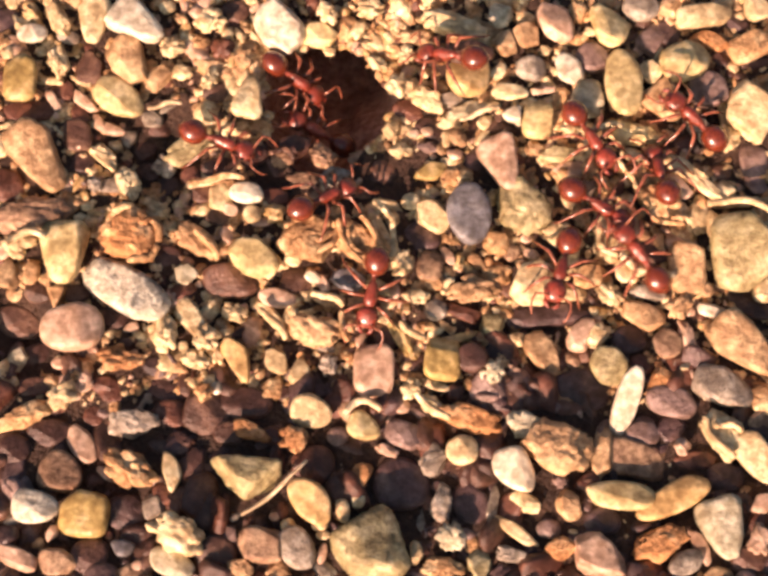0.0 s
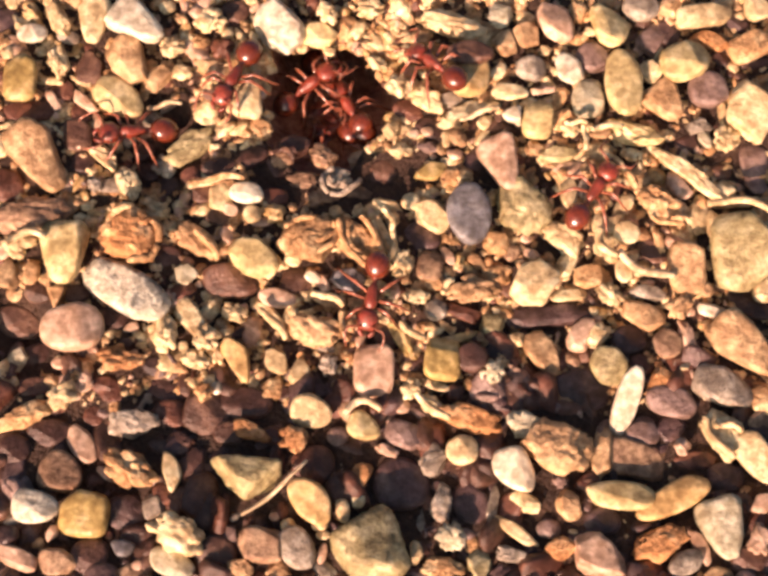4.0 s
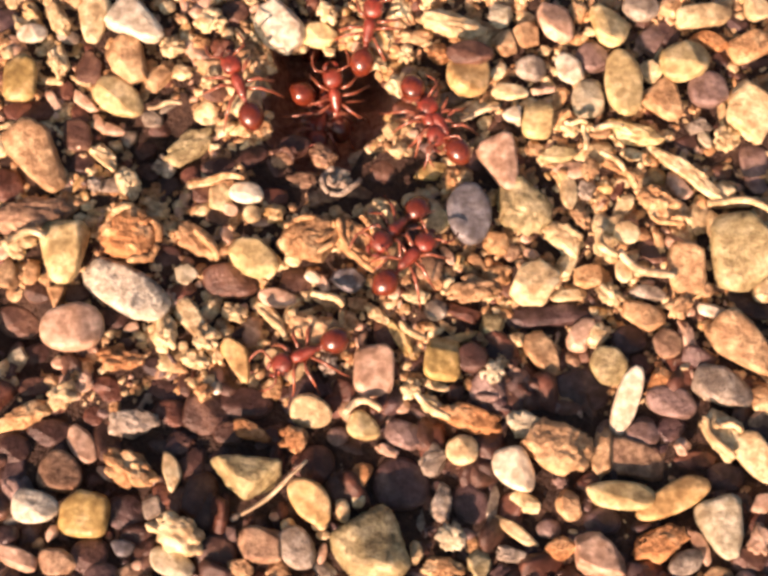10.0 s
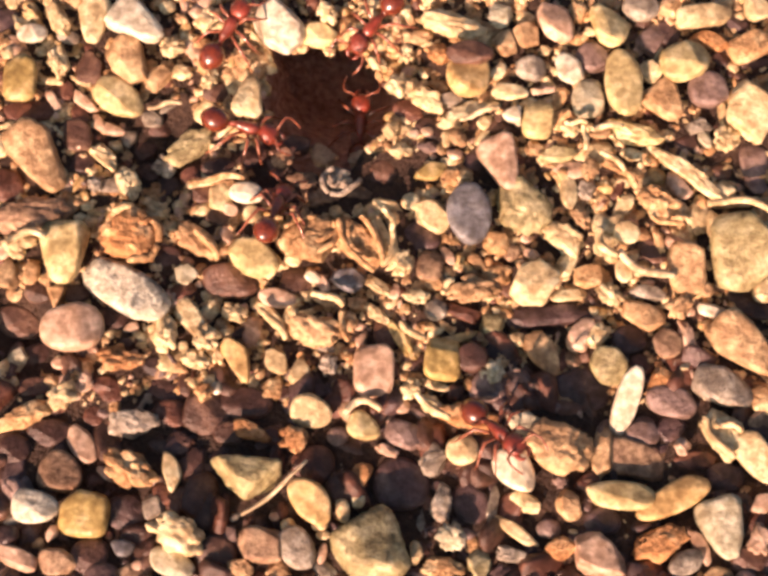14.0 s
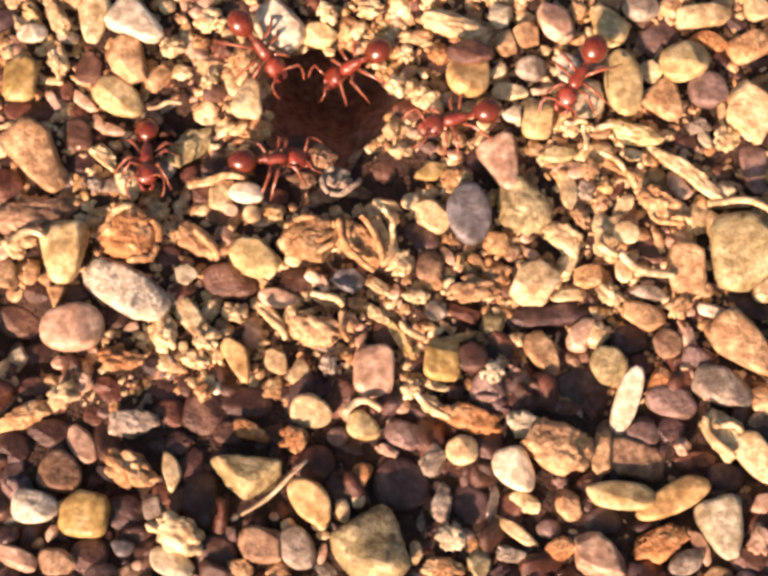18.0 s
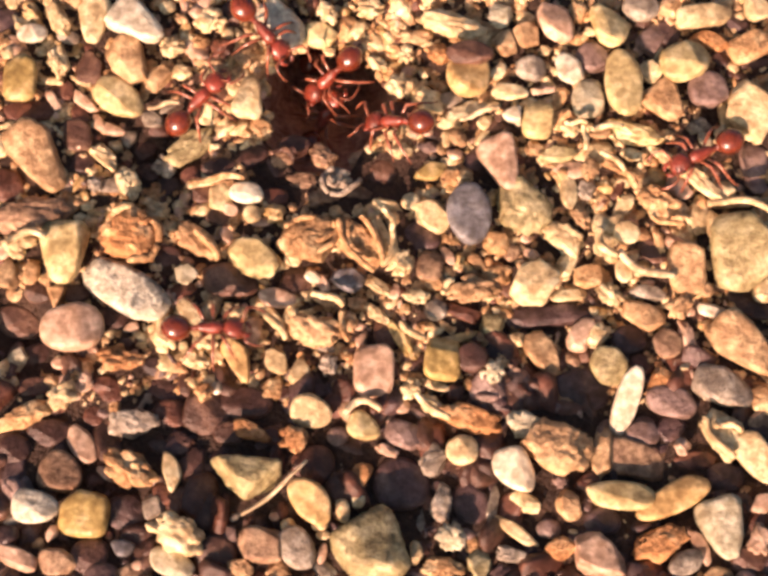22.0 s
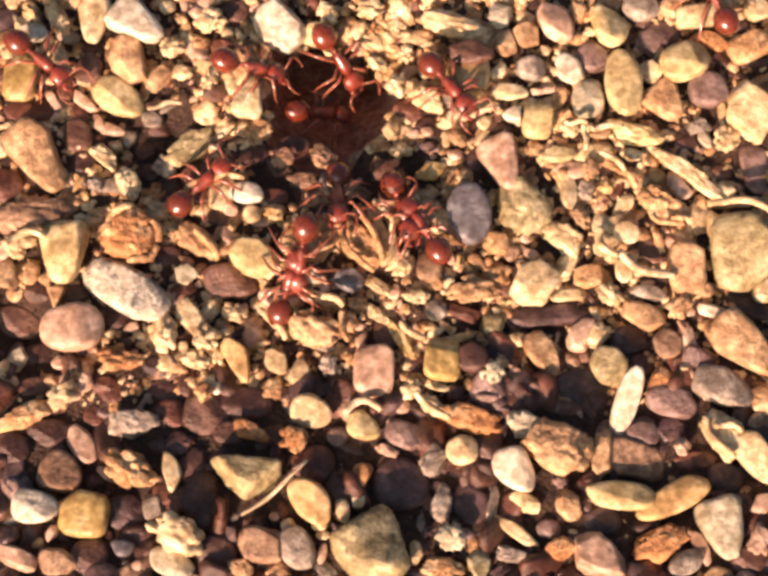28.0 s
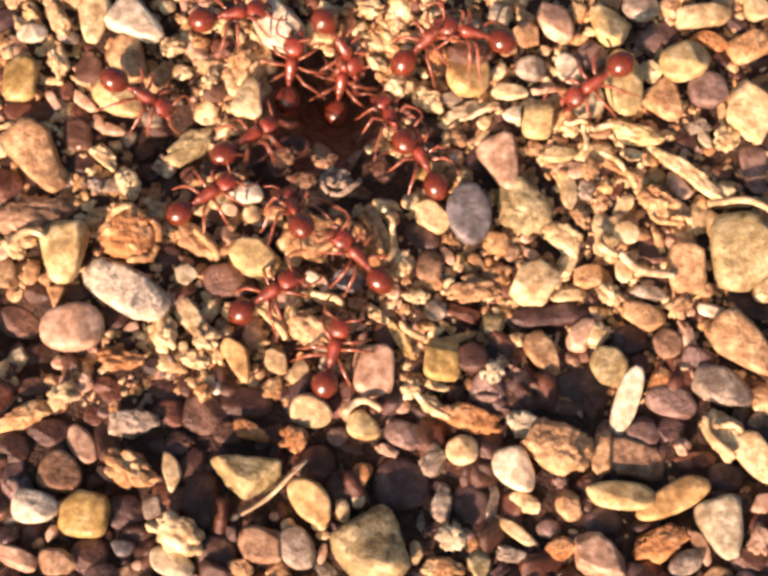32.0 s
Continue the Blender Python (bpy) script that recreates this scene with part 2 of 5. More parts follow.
def turned(p, turn, roll, x, y, z):
    m = np.array((Euler((radians(roll), radians(roll * 0.6), radians(turn)))).to_matrix())
    return p @ m.T + (x, y, z)


def stone(x, y, w, d, turn, colour, form, lift, lean=0):
    h = min(w, d) * (0.74 if w > 1.8 * d or form in ("angular", "crusty", "blocky", "wedge-shaped") else 0.84)
    level = 4 if w * d > 5 else 3
    own = np.random.default_rng(abs(int(x * 100)) * 7919 + abs(int(y * 100)) * 31 + 5)
    p, f = stone_points(own, w, d, h, form, level)
    z = relief(x, y) + h * lift
    TOPS.append((x, y, 0.5 * math.sqrt(w * d), z + h / 2))
    p = turned(p, turn, own.uniform(-7, 7), 0, 0, 0)
    return p @ np.array(Euler((radians(lean), 0, 0)).to_matrix()).T, f, z


def pebble(x, y, w, d, turn, colour, form, lift=0.25, lean=0):
    """One pebble as a thing of its own: place and size in mm; lean tips its far side up."""
    p, f, z = stone(x, y, w, d, turn, colour, form, lift, lean)
    me = bpy.data.meshes.new("pebble")
    fill(me, p * MM, f)
    me.materials.append(STONE[colour])
    ob = new("clod" if form == "crumbly" else "pebble", me)
    ob.location = (x * MM, y * MM, z * MM)
    size = "large" if w > 5.2 else ("small" if w < 3.0 else "medium-sized")
    what = "clod of caked earth" if form == "crumbly" else "pebble"
    return tagged(ob, f"{size} {LYING[form]} {colour} {what} bedded in gravel", "clod" if form == "crumbly" else "pebble",
                  "clods round the nest mouth" if form == "crumbly" else "pebbles of the mound")


def chip(x, y, w, d, turn, colour, form, lift=0.3):
    """A small stone that joins the loose gravel."""
    p, f, z = stone(x, y, w, d, turn, colour, form, lift)
    chips.setdefault(colour, []).append((p + (x, y, z), f))


# pebbles and clods: place, length and width in mm, turn, colour, form, how proud it lies
pebble(-36.69, 26.50, 3.23, 2.08, 5, "white", "round", 0.60)
pebble(-34.27, 28.27, 5.11, 2.47, -70, "cream", "crusty", 0.56)
pebble(-30.28, 27.74, 5.46, 3.43, -90, "cream", "wedge-shaped", 0.56)
pebble(-25.75, 27.43, 6.64, 4.26, -36, "white", "wedge-shaped", 0.60)
pebble(-26.47, 23.68, 5.96, 4.37, -65, "tan", "angular", 0.48)
pebble(-23.52, 22.05, 4.01, 2.57, 50, "tan", "angular", 0.48)
pebble(-37.54, 21.28, 5.15, 3.40, -88, "mustard", "blocky", 0.52)
pebble(-33.75, 23.38, 4.00, 2.40, -75, "cream", "crumbly", 0.62)
pebble(-34.54, 21.53, 3.21, 1.07, -5, "cream", "crumbly", 0.62)
pebble(-30.80, 23.23, 4.30, 3.33, -80, "brown", "angular", 0.10)
pebble(-31.59, 21.75, 2.68, 0.96, -20, "cream", "crusty", 0.56)
pebble(-27.36, 19.49, 5.98, 3.82, -35, "pale-yellow", "egg-shaped", 0.54)
pebble(-28.26, 16.82, 3.20, 1.49, -15, "pink", "angular", 0.50)
pebble(-34.27, 19.37, 2.93, 1.17, -60, "pink", "angular", 0.50)
pebble(-33.49, 20.81, 2.60, 2.34, 0, "red", "round", -0.05)
pebble(-31.12, 19.54, 3.74, 1.39, -35, "pink", "angular", 0.50)
pebble(-31.76, 18.20, 3.11, 1.82, -30, "red", "round", -0.05)
pebble(-35.38, 13.08, 8.56, 5.10, -56, "tan", "wedge-shaped", 0.35, 8)
pebble(-39.29, 14.20, 2.56, 2.30, -90, "cream", "round", 0.56)
pebble(-38.89, 10.58, 4.61, 3.59, -20, "red", "round", -0.05)
pebble(-31.73, 15.92, 3.61, 3.10, -80, "brown", "blocky", 0.05)
pebble(-28.77, 13.49, 3.96, 2.11, -50, "cream", "crusty", 0.56)
pebble(-24.11, 18.21, 2.41, 2.15, 0, "grey", "angular", 0.40)
pebble(-22.45, 19.49, 2.68, 0.97, 30, "grey", "angular", 0.40)
pebble(-26.46, 16.16, 2.41, 1.61, 60, "grey", "angular", 0.40)
pebble(-25.58, 15.32, 3.66, 2.61, 0, "dark", "round", -0.16)
pebble(-19.80, 15.09, 6.90, 3.29, 42, "olive", "crusty", 0.44)
pebble(-26.05, 10.32, 4.19, 2.36, -60, "cream", "crumbly", 0.62)
pebble(-38.63, 16.50, 2.12, 1.17, 0, "cream", "crumbly", 0.62)
pebble(-22.23, 25.03, 3.21, 2.41, 20, "cream", "crumbly", 0.62)
pebble(-20.98, 22.41, 2.41, 1.87, 0, "cream", "crumbly", 0.62)
chip(-22.71, 29.49, 1.78, 1.57, 0, "cream", "round", 0.56)
pebble(-21.26, 28.31, 2.16, 1.35, -20, "tan", "crumbly", 0.54)
chip(-35.69, 24.67, 1.61, 1.34, 0, "cream", "crumbly", 0.62)
pebble(-39.96, 28.41, 3.69, 3.16, 0, "mauve", "round", -0.10)
pebble(-33.01, 26.39, 2.61, 1.57, -10, "grey", "round", 0.40)
pebble(-29.42, 10.23, 2.10, 1.57, -40, "grey", "crumbly", 0.46)
pebble(-31.24, 12.89, 3.09, 2.32, 0, "dark", "round", -0.16)
pebble(-36.71, 18.29, 5.69, 2.59, 0, "red", "round", -0.05)
pebble(-22.70, 13.00, 2.92, 2.39, -40, "grey", "crumbly", 0.46)
pebble(-11.02, 27.18, 6.11, 4.82, -50, "white", "angular", 0.60, 22)
pebble(-6.87, 26.80, 4.09, 3.02, -10, "pale-yellow", "angular", 0.54)
chip(-5.75, 25.03, 1.62, 1.19, -20, "cream", "crumbly", 0.62)
pebble(-5.85, 28.90, 2.96, 2.42, -60, "cream", "crumbly", 0.62)
pebble(-15.08, 26.57, 2.15, 0.97, -60, "cream", "crumbly", 0.62)
pebble(-13.57, 26.61, 2.70, 0.86, -50, "cream", "crumbly", 0.62)
pebble(-13.91, 19.43, 4.73, 3.19, 82, "cream", "wedge-shaped", 0.85)
pebble(-15.69, 18.77, 2.40, 1.33, -30, "cream", "crumbly", 0.62)
chip(-13.40, 18.00, 1.86, 1.33, 20, "cream", "crumbly", 0.62)
pebble(-2.52, 27.34, 2.70, 1.62, 60, "cream", "crumbly", 0.62)
pebble(-0.72, 23.67, 2.69, 1.61, -40, "cream", "crumbly", 0.62)
pebble(-14.01, 9.38, 3.66, 2.34, -8, "white", "round", 0.60)
pebble(-17.47, 10.85, 5.78, 1.16, 8, "orange", "crusty", 0.48)
pebble(-4.74, 11.38, 3.17, 2.65, 0, "grey", "crumbly", 0.46)
pebble(-10.68, 14.18, 3.22, 2.42, 0, "russet", "crusty", 0.00)
pebble(-17.99, 21.70, 2.94, 1.87, 80, "cream", "crumbly", 0.62)
pebble(-18.05, 27.67, 3.75, 2.68, 20, "cream", "crumbly", 0.62)
pebble(-15.71, 29.45, 3.16, 2.64, 0, "brown", "round", -0.04)
pebble(-14.43, 13.81, 5.18, 2.59, 20, "dark", "round", -0.16)
pebble(0.56, 11.34, 4.92, 3.73, 0, "brown", "round", -0.25)
pebble(7.19, 27.24, 8.36, 2.89, -14, "cream", "crusty", 0.56)
pebble(12.11, 28.66, 2.96, 2.59, 60, "sage", "angular", 0.48)
pebble(12.55, 25.56, 3.32, 2.57, -60, "tan", "angular", 0.48)
pebble(14.87, 26.43, 3.54, 2.79, -70, "tan", "angular", 0.48)
pebble(17.92, 27.87, 5.63, 3.54, -70, "pink", "angular", 0.50)
pebble(3.38, 26.44, 4.31, 1.88, 0, "tan", "crumbly", 0.54)
pebble(5.66, 24.36, 3.21, 2.41, -20, "rust", "crumbly", 0.52)
pebble(7.73, 26.03, 2.15, 1.18, -10, "orange", "crumbly", 0.54)
pebble(2.25, 24.56, 2.42, 2.15, 40, "cream", "crumbly", 0.62)
pebble(8.72, 21.67, 5.45, 4.63, 85, "yellow", "round", 0.54)
pebble(11.88, 22.34, 2.40, 1.60, 40, "cream", "angular", 0.56)
pebble(15.27, 22.51, 3.41, 2.90, -10, "grey", "round", 0.40)
pebble(19.14, 22.40, 3.72, 2.87, -60, "white", "angular", 0.60)
pebble(13.04, 20.01, 3.92, 1.86, -5, "cream", "egg-shaped", 0.56)
pebble(1.57, 20.88, 3.20, 3.20, 0, "cream", "crumbly", 0.62)
pebble(4.61, 19.39, 4.26, 2.66, -40, "cream", "crusty", 0.56)
pebble(8.92, 18.55, 6.39, 1.81, 14, "sage", "crusty", 0.48)
pebble(7.17, 19.80, 3.20, 2.13, 20, "grey", "angular", 0.40)
pebble(13.36, 17.49, 2.56, 2.46, 180, "white", "three-cornered", 0.60)
pebble(15.73, 16.76, 4.09, 3.17, 82, "pale-yellow", "blocky", 0.54)
pebble(2.46, 19.18, 3.13, 2.09, 0, "red", "round", -0.05)
pebble(4.89, 16.79, 3.63, 2.86, 0, "dark", "round", -0.16)
chip(3.09, 16.15, 1.14, 1.03, 0, "pink", "round", 0.50)
chip(4.45, 16.25, 1.34, 1.03, 0, "pink", "round", 0.50)
pebble(0.81, 16.45, 2.13, 2.13, 0, "cream", "crumbly", 0.62)
chip(10.42, 17.05, 1.86, 1.33, 40, "cream", "angular", 0.56)
pebble(7.60, 15.35, 2.64, 1.85, -60, "tan", "crumbly", 0.54)
pebble(6.46, 15.28, 1.85, 0.93, 80, "cream", "round", 0.56)
chip(7.34, 13.59, 1.54, 1.23, 0, "pink", "round", 0.50)
pebble(1.82, 14.27, 2.65, 1.85, 0, "cream", "crumbly", 0.62)
pebble(4.60, 14.60, 2.65, 1.33, -5, "plum", "crumbly", 0.21)
pebble(10.15, 15.54, 2.39, 1.06, 50, "cream", "angular", 0.56)
pebble(11.71, 16.82, 3.19, 1.49, 20, "brown", "angular", -0.04)
pebble(12.03, 12.33, 6.21, 3.97, -70, "pink", "wedge-shaped", 0.50)
pebble(4.91, 11.79, 3.94, 2.00, 22, "mustard", "angular", 0.52)
pebble(8.57, 6.87, 7.03, 4.62, -86, "slate", "round", 0.52)
pebble(14.05, 7.93, 6.65, 5.61, -20, "olive", "crusty", 0.28)
pebble(18.84, 9.45, 3.81, 1.83, -88, "cream", "round", 0.56)
pebble(16.53, 20.32, 2.66, 1.06, 10, "pink", "crumbly", 0.56)
pebble(9.39, 13.42, 3.09, 2.58, 90, "mauve", "round", -0.10)
pebble(23.39, 27.35, 5.41, 3.74, 120, "pale-yellow", "wedge-shaped", 0.54)
pebble(26.99, 29.36, 4.19, 3.14, 10, "grey", "round", 0.40)
pebble(33.55, 28.38, 6.15, 2.50, 8, "cream", "blocky", 0.56)
pebble(39.04, 29.35, 3.23, 2.69, -60, "cream", "angular", 0.56)
pebble(28.04, 26.29, 4.04, 3.13, 60, "plum", "angular", 0.15)
pebble(29.94, 27.29, 3.15, 2.52, 90, "mauve", "round", -0.10)
pebble(34.12, 25.80, 4.56, 2.15, -12, "rust", "angular", 0.46)
pebble(38.02, 25.14, 4.68, 3.12, 25, "orange", "blocky", 0.48)
pebble(21.72, 23.92, 3.74, 3.22, -10, "plum", "round", 0.15)
pebble(24.60, 20.60, 7.80, 4.00, -88, "pale-yellow", "round", 0.60)
pebble(27.62, 22.24, 2.59, 2.33, -60, "cream", "round", 0.56)
pebble(31.11, 23.22, 5.37, 4.24, 25, "pale-yellow", "round", 0.54)
pebble(20.99, 19.38, 4.32, 3.29, -87, "sage", "blocky", 0.48)
pebble(29.05, 18.97, 4.53, 3.91, -55, "tan", "wedge-shaped", 0.48)
pebble(33.61, 20.52, 4.25, 4.04, 0, "plum", "round", 0.30)
pebble(37.80, 17.62, 6.82, 5.77, -60, "cream", "angular", 0.56)
pebble(32.70, 16.75, 2.92, 1.91, 0, "grey", "crusty", 0.40)
pebble(33.12, 15.30, 2.06, 1.34, -60, "sage", "round", 0.48)
pebble(30.99, 15.34, 3.10, 2.59, 0, "dark", "round", -0.16)
pebble(35.17, 14.89, 3.16, 2.90, -50, "cream", "crumbly", 0.62)
pebble(38.14, 13.20, 4.12, 2.98, 90, "plum", "blocky", 0.05)
pebble(25.94, 15.62, 6.60, 2.64, -15, "pale-yellow", "crusty", 0.54)
pebble(30.81, 11.72, 9.98, 2.00, -35, "cream", "crusty", 0.56)
pebble(25.41, 13.53, 2.37, 1.58, 0, "cream", "crumbly", 0.62)
pebble(22.21, 15.85, 2.64, 1.59, 0, "tan", "crumbly", 0.54)
pebble(23.40, 12.58, 6.33, 1.37, -35, "orange", "crusty", 0.48)
pebble(30.00, 10.19, 3.41, 2.36, -40, "pink", "angular", 0.50)
pebble(21.01, 11.72, 2.62, 2.10, 80, "tan", "crumbly", 0.54)
pebble(20.74, 9.80, 2.62, 2.20, 60, "grey", "crusty", 0.40)
pebble(27.78, 8.00, 5.72, 3.64, -35, "orange", "crumbly", 0.54)
pebble(35.22, 18.01, 3.73, 1.17, -85, "cream", "angular", 0.56)
pebble(38.80, 24.08, 3.66, 2.09, 20, "dark", "round", -0.16)
pebble(35.45, 24.30, 2.62, 2.09, -30, "dark", "round", -0.16)
pebble(38.18, 10.41, 3.16, 2.11, -20, "plum", "angular", 0.15)
pebble(-35.90, 7.01, 8.96, 4.48, -5, "russet", "crusty", 0.35)
pebble(-32.12, 2.88, 6.69, 5.19, -88, "pale-yellow", "wedge-shaped", 0.54)
pebble(-36.78, 4.33, 4.67, 1.87, 10, "cream", "crumbly", 0.62)
pebble(-36.99, 3.20, 2.07, 1.56, -20, "cream", "crumbly", 0.62)
pebble(-38.02, 0.97, 3.36, 3.10, 90, "tan", "angular", 0.48)
pebble(-35.61, 1.28, 2.59, 1.81, 80, "tan", "angular", 0.48)
pebble(-32.85, -1.02, 3.01, 2.25, -90, "tan", "three-cornered", 0.48)
pebble(-34.86, -0.38, 3.03, 2.53, 0, "brown", "round", -0.04)
pebble(-30.80, -0.77, 3.02, 2.01, 0, "brown", "round", -0.04)
pebble(-30.66, -4.85, 6.61, 5.13, 0, "pink", "round", 0.50)
pebble(-25.38, 4.66, 6.38, 5.76, -20, "rust", "crusty", 0.46)
pebble(-25.61, -0.97, 9.54, 4.37, -33, "marble", "blocky", 0.55)
pebble(-21.75, -5.41, 4.32, 2.95, -70, "cream", "crumbly", 0.62)
pebble(-26.34, -7.90, 5.98, 2.94, -8, "rust", "crumbly", 0.52)
pebble(-19.87, 0.81, 2.58, 2.38, -40, "sage", "angular", 0.48)
pebble(-18.90, 4.56, 6.23, 3.01, -35, "tan", "crusty", 0.48)
pebble(-22.05, 2.89, 3.55, 2.79, 0, "dark", "round", -0.16)
pebble(-23.04, 7.45, 3.13, 2.09, -30, "cream", "crumbly", 0.62)
pebble(-18.96, -3.91, 5.47, 2.49, -55, "cream", "wedge-shaped", 0.56)
pebble(-36.76, -7.44, 3.08, 2.05, 60, "sage", "angular", 0.48)
pebble(-36.97, -3.25, 5.07, 3.55, -20, "brown", "round", -0.04)
pebble(-34.25, -6.80, 4.53, 3.02, 0, "dark", "round", -0.16)
chip(-32.33, -7.93, 1.59, 1.24, 0, "pink", "round", 0.50)
pebble(-29.35, -9.85, 2.02, 1.52, -70, "pink", "crumbly", 0.56)
chip(-25.14, -4.35, 1.80, 1.28, 0, "pink", "angular", 0.50)
pebble(-22.61, -8.26, 2.98, 2.49, 0, "mauve", "round", -0.10)
pebble(-27.52, -10.16, 2.96, 1.73, 0, "red", "round", -0.05)
pebble(-12.96, 2.66, 5.57, 4.43, -20, "pale-yellow", "angular", 0.54)
pebble(-15.54, 0.67, 6.06, 3.79, -5, "brown", "round", 0.10)
pebble(-7.57, 4.22, 6.09, 5.78, -30, "orange", "crusty", 0.48)
pebble(-2.56, 4.06, 6.61, 4.13, -55, "orange", "crusty", 0.48)
pebble(0.05, 4.91, 5.82, 1.45, -60, "cream", "crusty", 0.56)
pebble(-9.20, 2.56, 1.82, 1.41, -20, "cream", "round", 0.56)
pebble(-3.64, 0.50, 3.72, 2.68, -15, "slate", "angular", 0.52)
chip(-7.20, 0.76, 1.71, 1.21, -30, "white", "round", 0.60)
pebble(-10.71, -1.37, 3.91, 2.10, -10, "pink", "round", 0.50)
pebble(-9.11, 0.69, 3.54, 2.78, 60, "brown", "round", -0.04)
pebble(-6.09, -1.54, 4.13, 1.14, -25, "cream", "crusty", 0.56)
pebble(-6.73, -5.00, 5.89, 3.96, -15, "tan", "crumbly", 0.54)
pebble(-3.61, -3.85, 2.82, 2.05, -80, "tan", "crumbly", 0.54)
pebble(-11.24, -3.12, 4.90, 1.65, -45, "cream", "crusty", 0.56)
pebble(-14.89, -2.99, 3.09, 2.06, -30, "cream", "crumbly", 0.62)
pebble(-17.60, -5.86, 3.05, 3.05, 40, "cream", "crumbly", 0.62)
pebble(-16.69, -7.08, 3.06, 1.53, -60, "cream", "crumbly", 0.62)
pebble(-14.62, -7.63, 5.59, 2.85, -60, "yellow", "angular", 0.54)
pebble(-10.73, -7.86, 3.26, 2.55, -40, "cream", "angular", 0.56)
pebble(-8.33, -8.83, 3.05, 2.14, 60, "cream", "angular", 0.56)
pebble(-1.01, -9.04, 5.40, 4.03, -90, "pink", "blocky", 0.35)
pebble(-2.24, -5.59, 2.05, 1.13, 70, "pink", "angular", 0.50)
pebble(-5.41, -8.39, 2.54, 2.13, 90, "grey", "crumbly", 0.46)
pebble(-0.69, -3.00, 3.60, 1.54, -35, "cream", "crusty", 0.56)
pebble(0.29, -4.77, 3.50, 2.80, 90, "brown", "round", -0.04)
pebble(-6.28, -6.21, 3.07, 1.13, -20, "grey", "angular", 0.40)
pebble(4.85, 7.08, 4.47, 3.22, -40, "cream", "angular", 0.56)
pebble(2.79, 8.60, 2.03, 1.83, -30, "cream", "round", 0.56)
pebble(3.89, 5.11, 4.07, 3.56, 0, "mauve", "round", -0.10)
pebble(4.63, 1.77, 3.11, 2.61, 80, "russet", "blocky", 0.35)
pebble(6.48, 2.99, 2.42, 1.11, -60, "pink", "round", 0.50)
pebble(11.42, 4.17, 2.85, 2.34, -20, "orange", "angular", 0.48)
pebble(13.07, 3.34, 2.08, 1.56, 60, "russet", "angular", 0.35)
chip(14.45, 4.81, 1.27, 1.01, 0, "pink", "round", 0.50)
chip(14.92, 3.24, 1.77, 1.01, -20, "pink", "round", 0.50)
pebble(15.10, -0.11, 5.54, 4.72, 40, "cream", "angular", 0.56)
pebble(8.87, -0.67, 6.28, 3.09, 8, "tan", "crumbly", 0.54)
pebble(12.58, -0.06, 2.86, 2.08, 80, "brown", "angular", -0.04)
pebble(4.96, -0.13, 3.61, 1.55, 8, "orange", "crusty", 0.48)
pebble(3.22, -1.53, 3.08, 1.79, 0, "cream", "crumbly", 0.62)
pebble(1.76, 1.54, 3.08, 2.67, 60, "cream", "crumbly", 0.62)
pebble(5.17, -2.79, 2.29, 2.24, 40, "grey", "round", 0.40)
pebble(7.90, -2.80, 3.92, 1.86, -12, "red", "angular", 0.15)
pebble(10.82, -4.29, 2.83, 2.57, 70, "olive", "angular", 0.44)
chip(11.32, -5.60, 1.00, 0.90, 0, "cream", "round", 0.56)
pebble(1.66, -5.52, 5.63, 1.64, -60, "mustard", "crusty", 0.52)
pebble(5.83, -7.92, 4.42, 3.73, 82, "mustard", "blocky", 0.52)
pebble(7.35, -5.65, 4.60, 1.12, 12, "yellow", "crusty", 0.54)
pebble(8.73, -7.79, 3.25, 3.05, 0, "dark", "round", 0.50)
pebble(10.64, -9.20, 3.03, 2.53, 70, "sage", "crumbly", 0.54)
# mauve here darkens the long pebble as the shadow of nearer stones would
pebble(16.84, -2.98, 9.85, 2.38, 6, "mauve", "angular", 0.20)
pebble(15.82, -6.95, 5.10, 3.00, -62, "tan", "egg-shaped", 0.48)
pebble(13.30, -5.53, 2.32, 1.80, -10, "cream", "crumbly", 0.62)
pebble(13.40, -9.56, 4.59, 1.22, -58, "pink", "angular", 0.50)
pebble(14.48, -9.02, 3.60, 1.54, -55, "brown", "angular", -0.04)
pebble(19.62, -5.11, 3.85, 2.57, 70, "pink", "angular", 0.50)
pebble(18.36, 4.70, 4.94, 3.12, -40, "cream", "crusty", 0.56)
pebble(18.60, 2.35, 3.12, 2.08, 60, "cream", "angular", 0.56)
pebble(18.54, -0.92, 3.88, 1.45, 10, "cream", "angular", 0.56)
pebble(20.87, 0.96, 3.94, 2.69, -10, "orange", "angular", 0.48)
pebble(9.20, 2.60, 2.86, 1.30, -50, "tan", "crusty", 0.48)
pebble(22.36, 4.37, 3.43, 2.18, 75, "cream", "angular", 0.56)
pebble(24.48, 5.02, 2.72, 2.52, 0, "cream", "round", 0.56)
pebble(27.33, 3.43, 4.17, 2.34, -40, "brown", "angular", -0.04)
pebble(30.32, 1.40, 5.70, 3.70, -87, "tan", "blocky", 0.48)
pebble(29.51, -2.57, 3.58, 2.56, 60, "tan", "crumbly", 0.54)
pebble(35.80, 2.74, 8.28, 5.89, -85, "olive", "blocky", 0.44, 12)
pebble(33.37, 5.11, 4.75, 1.96, -85, "cream", "crusty", 1.10)
pebble(36.17, 8.49, 7.32, 1.26, 5, "cream", "crusty", 0.56)
pebble(29.83, 7.20, 2.61, 2.35, 0, "tan", "crumbly", 0.54)
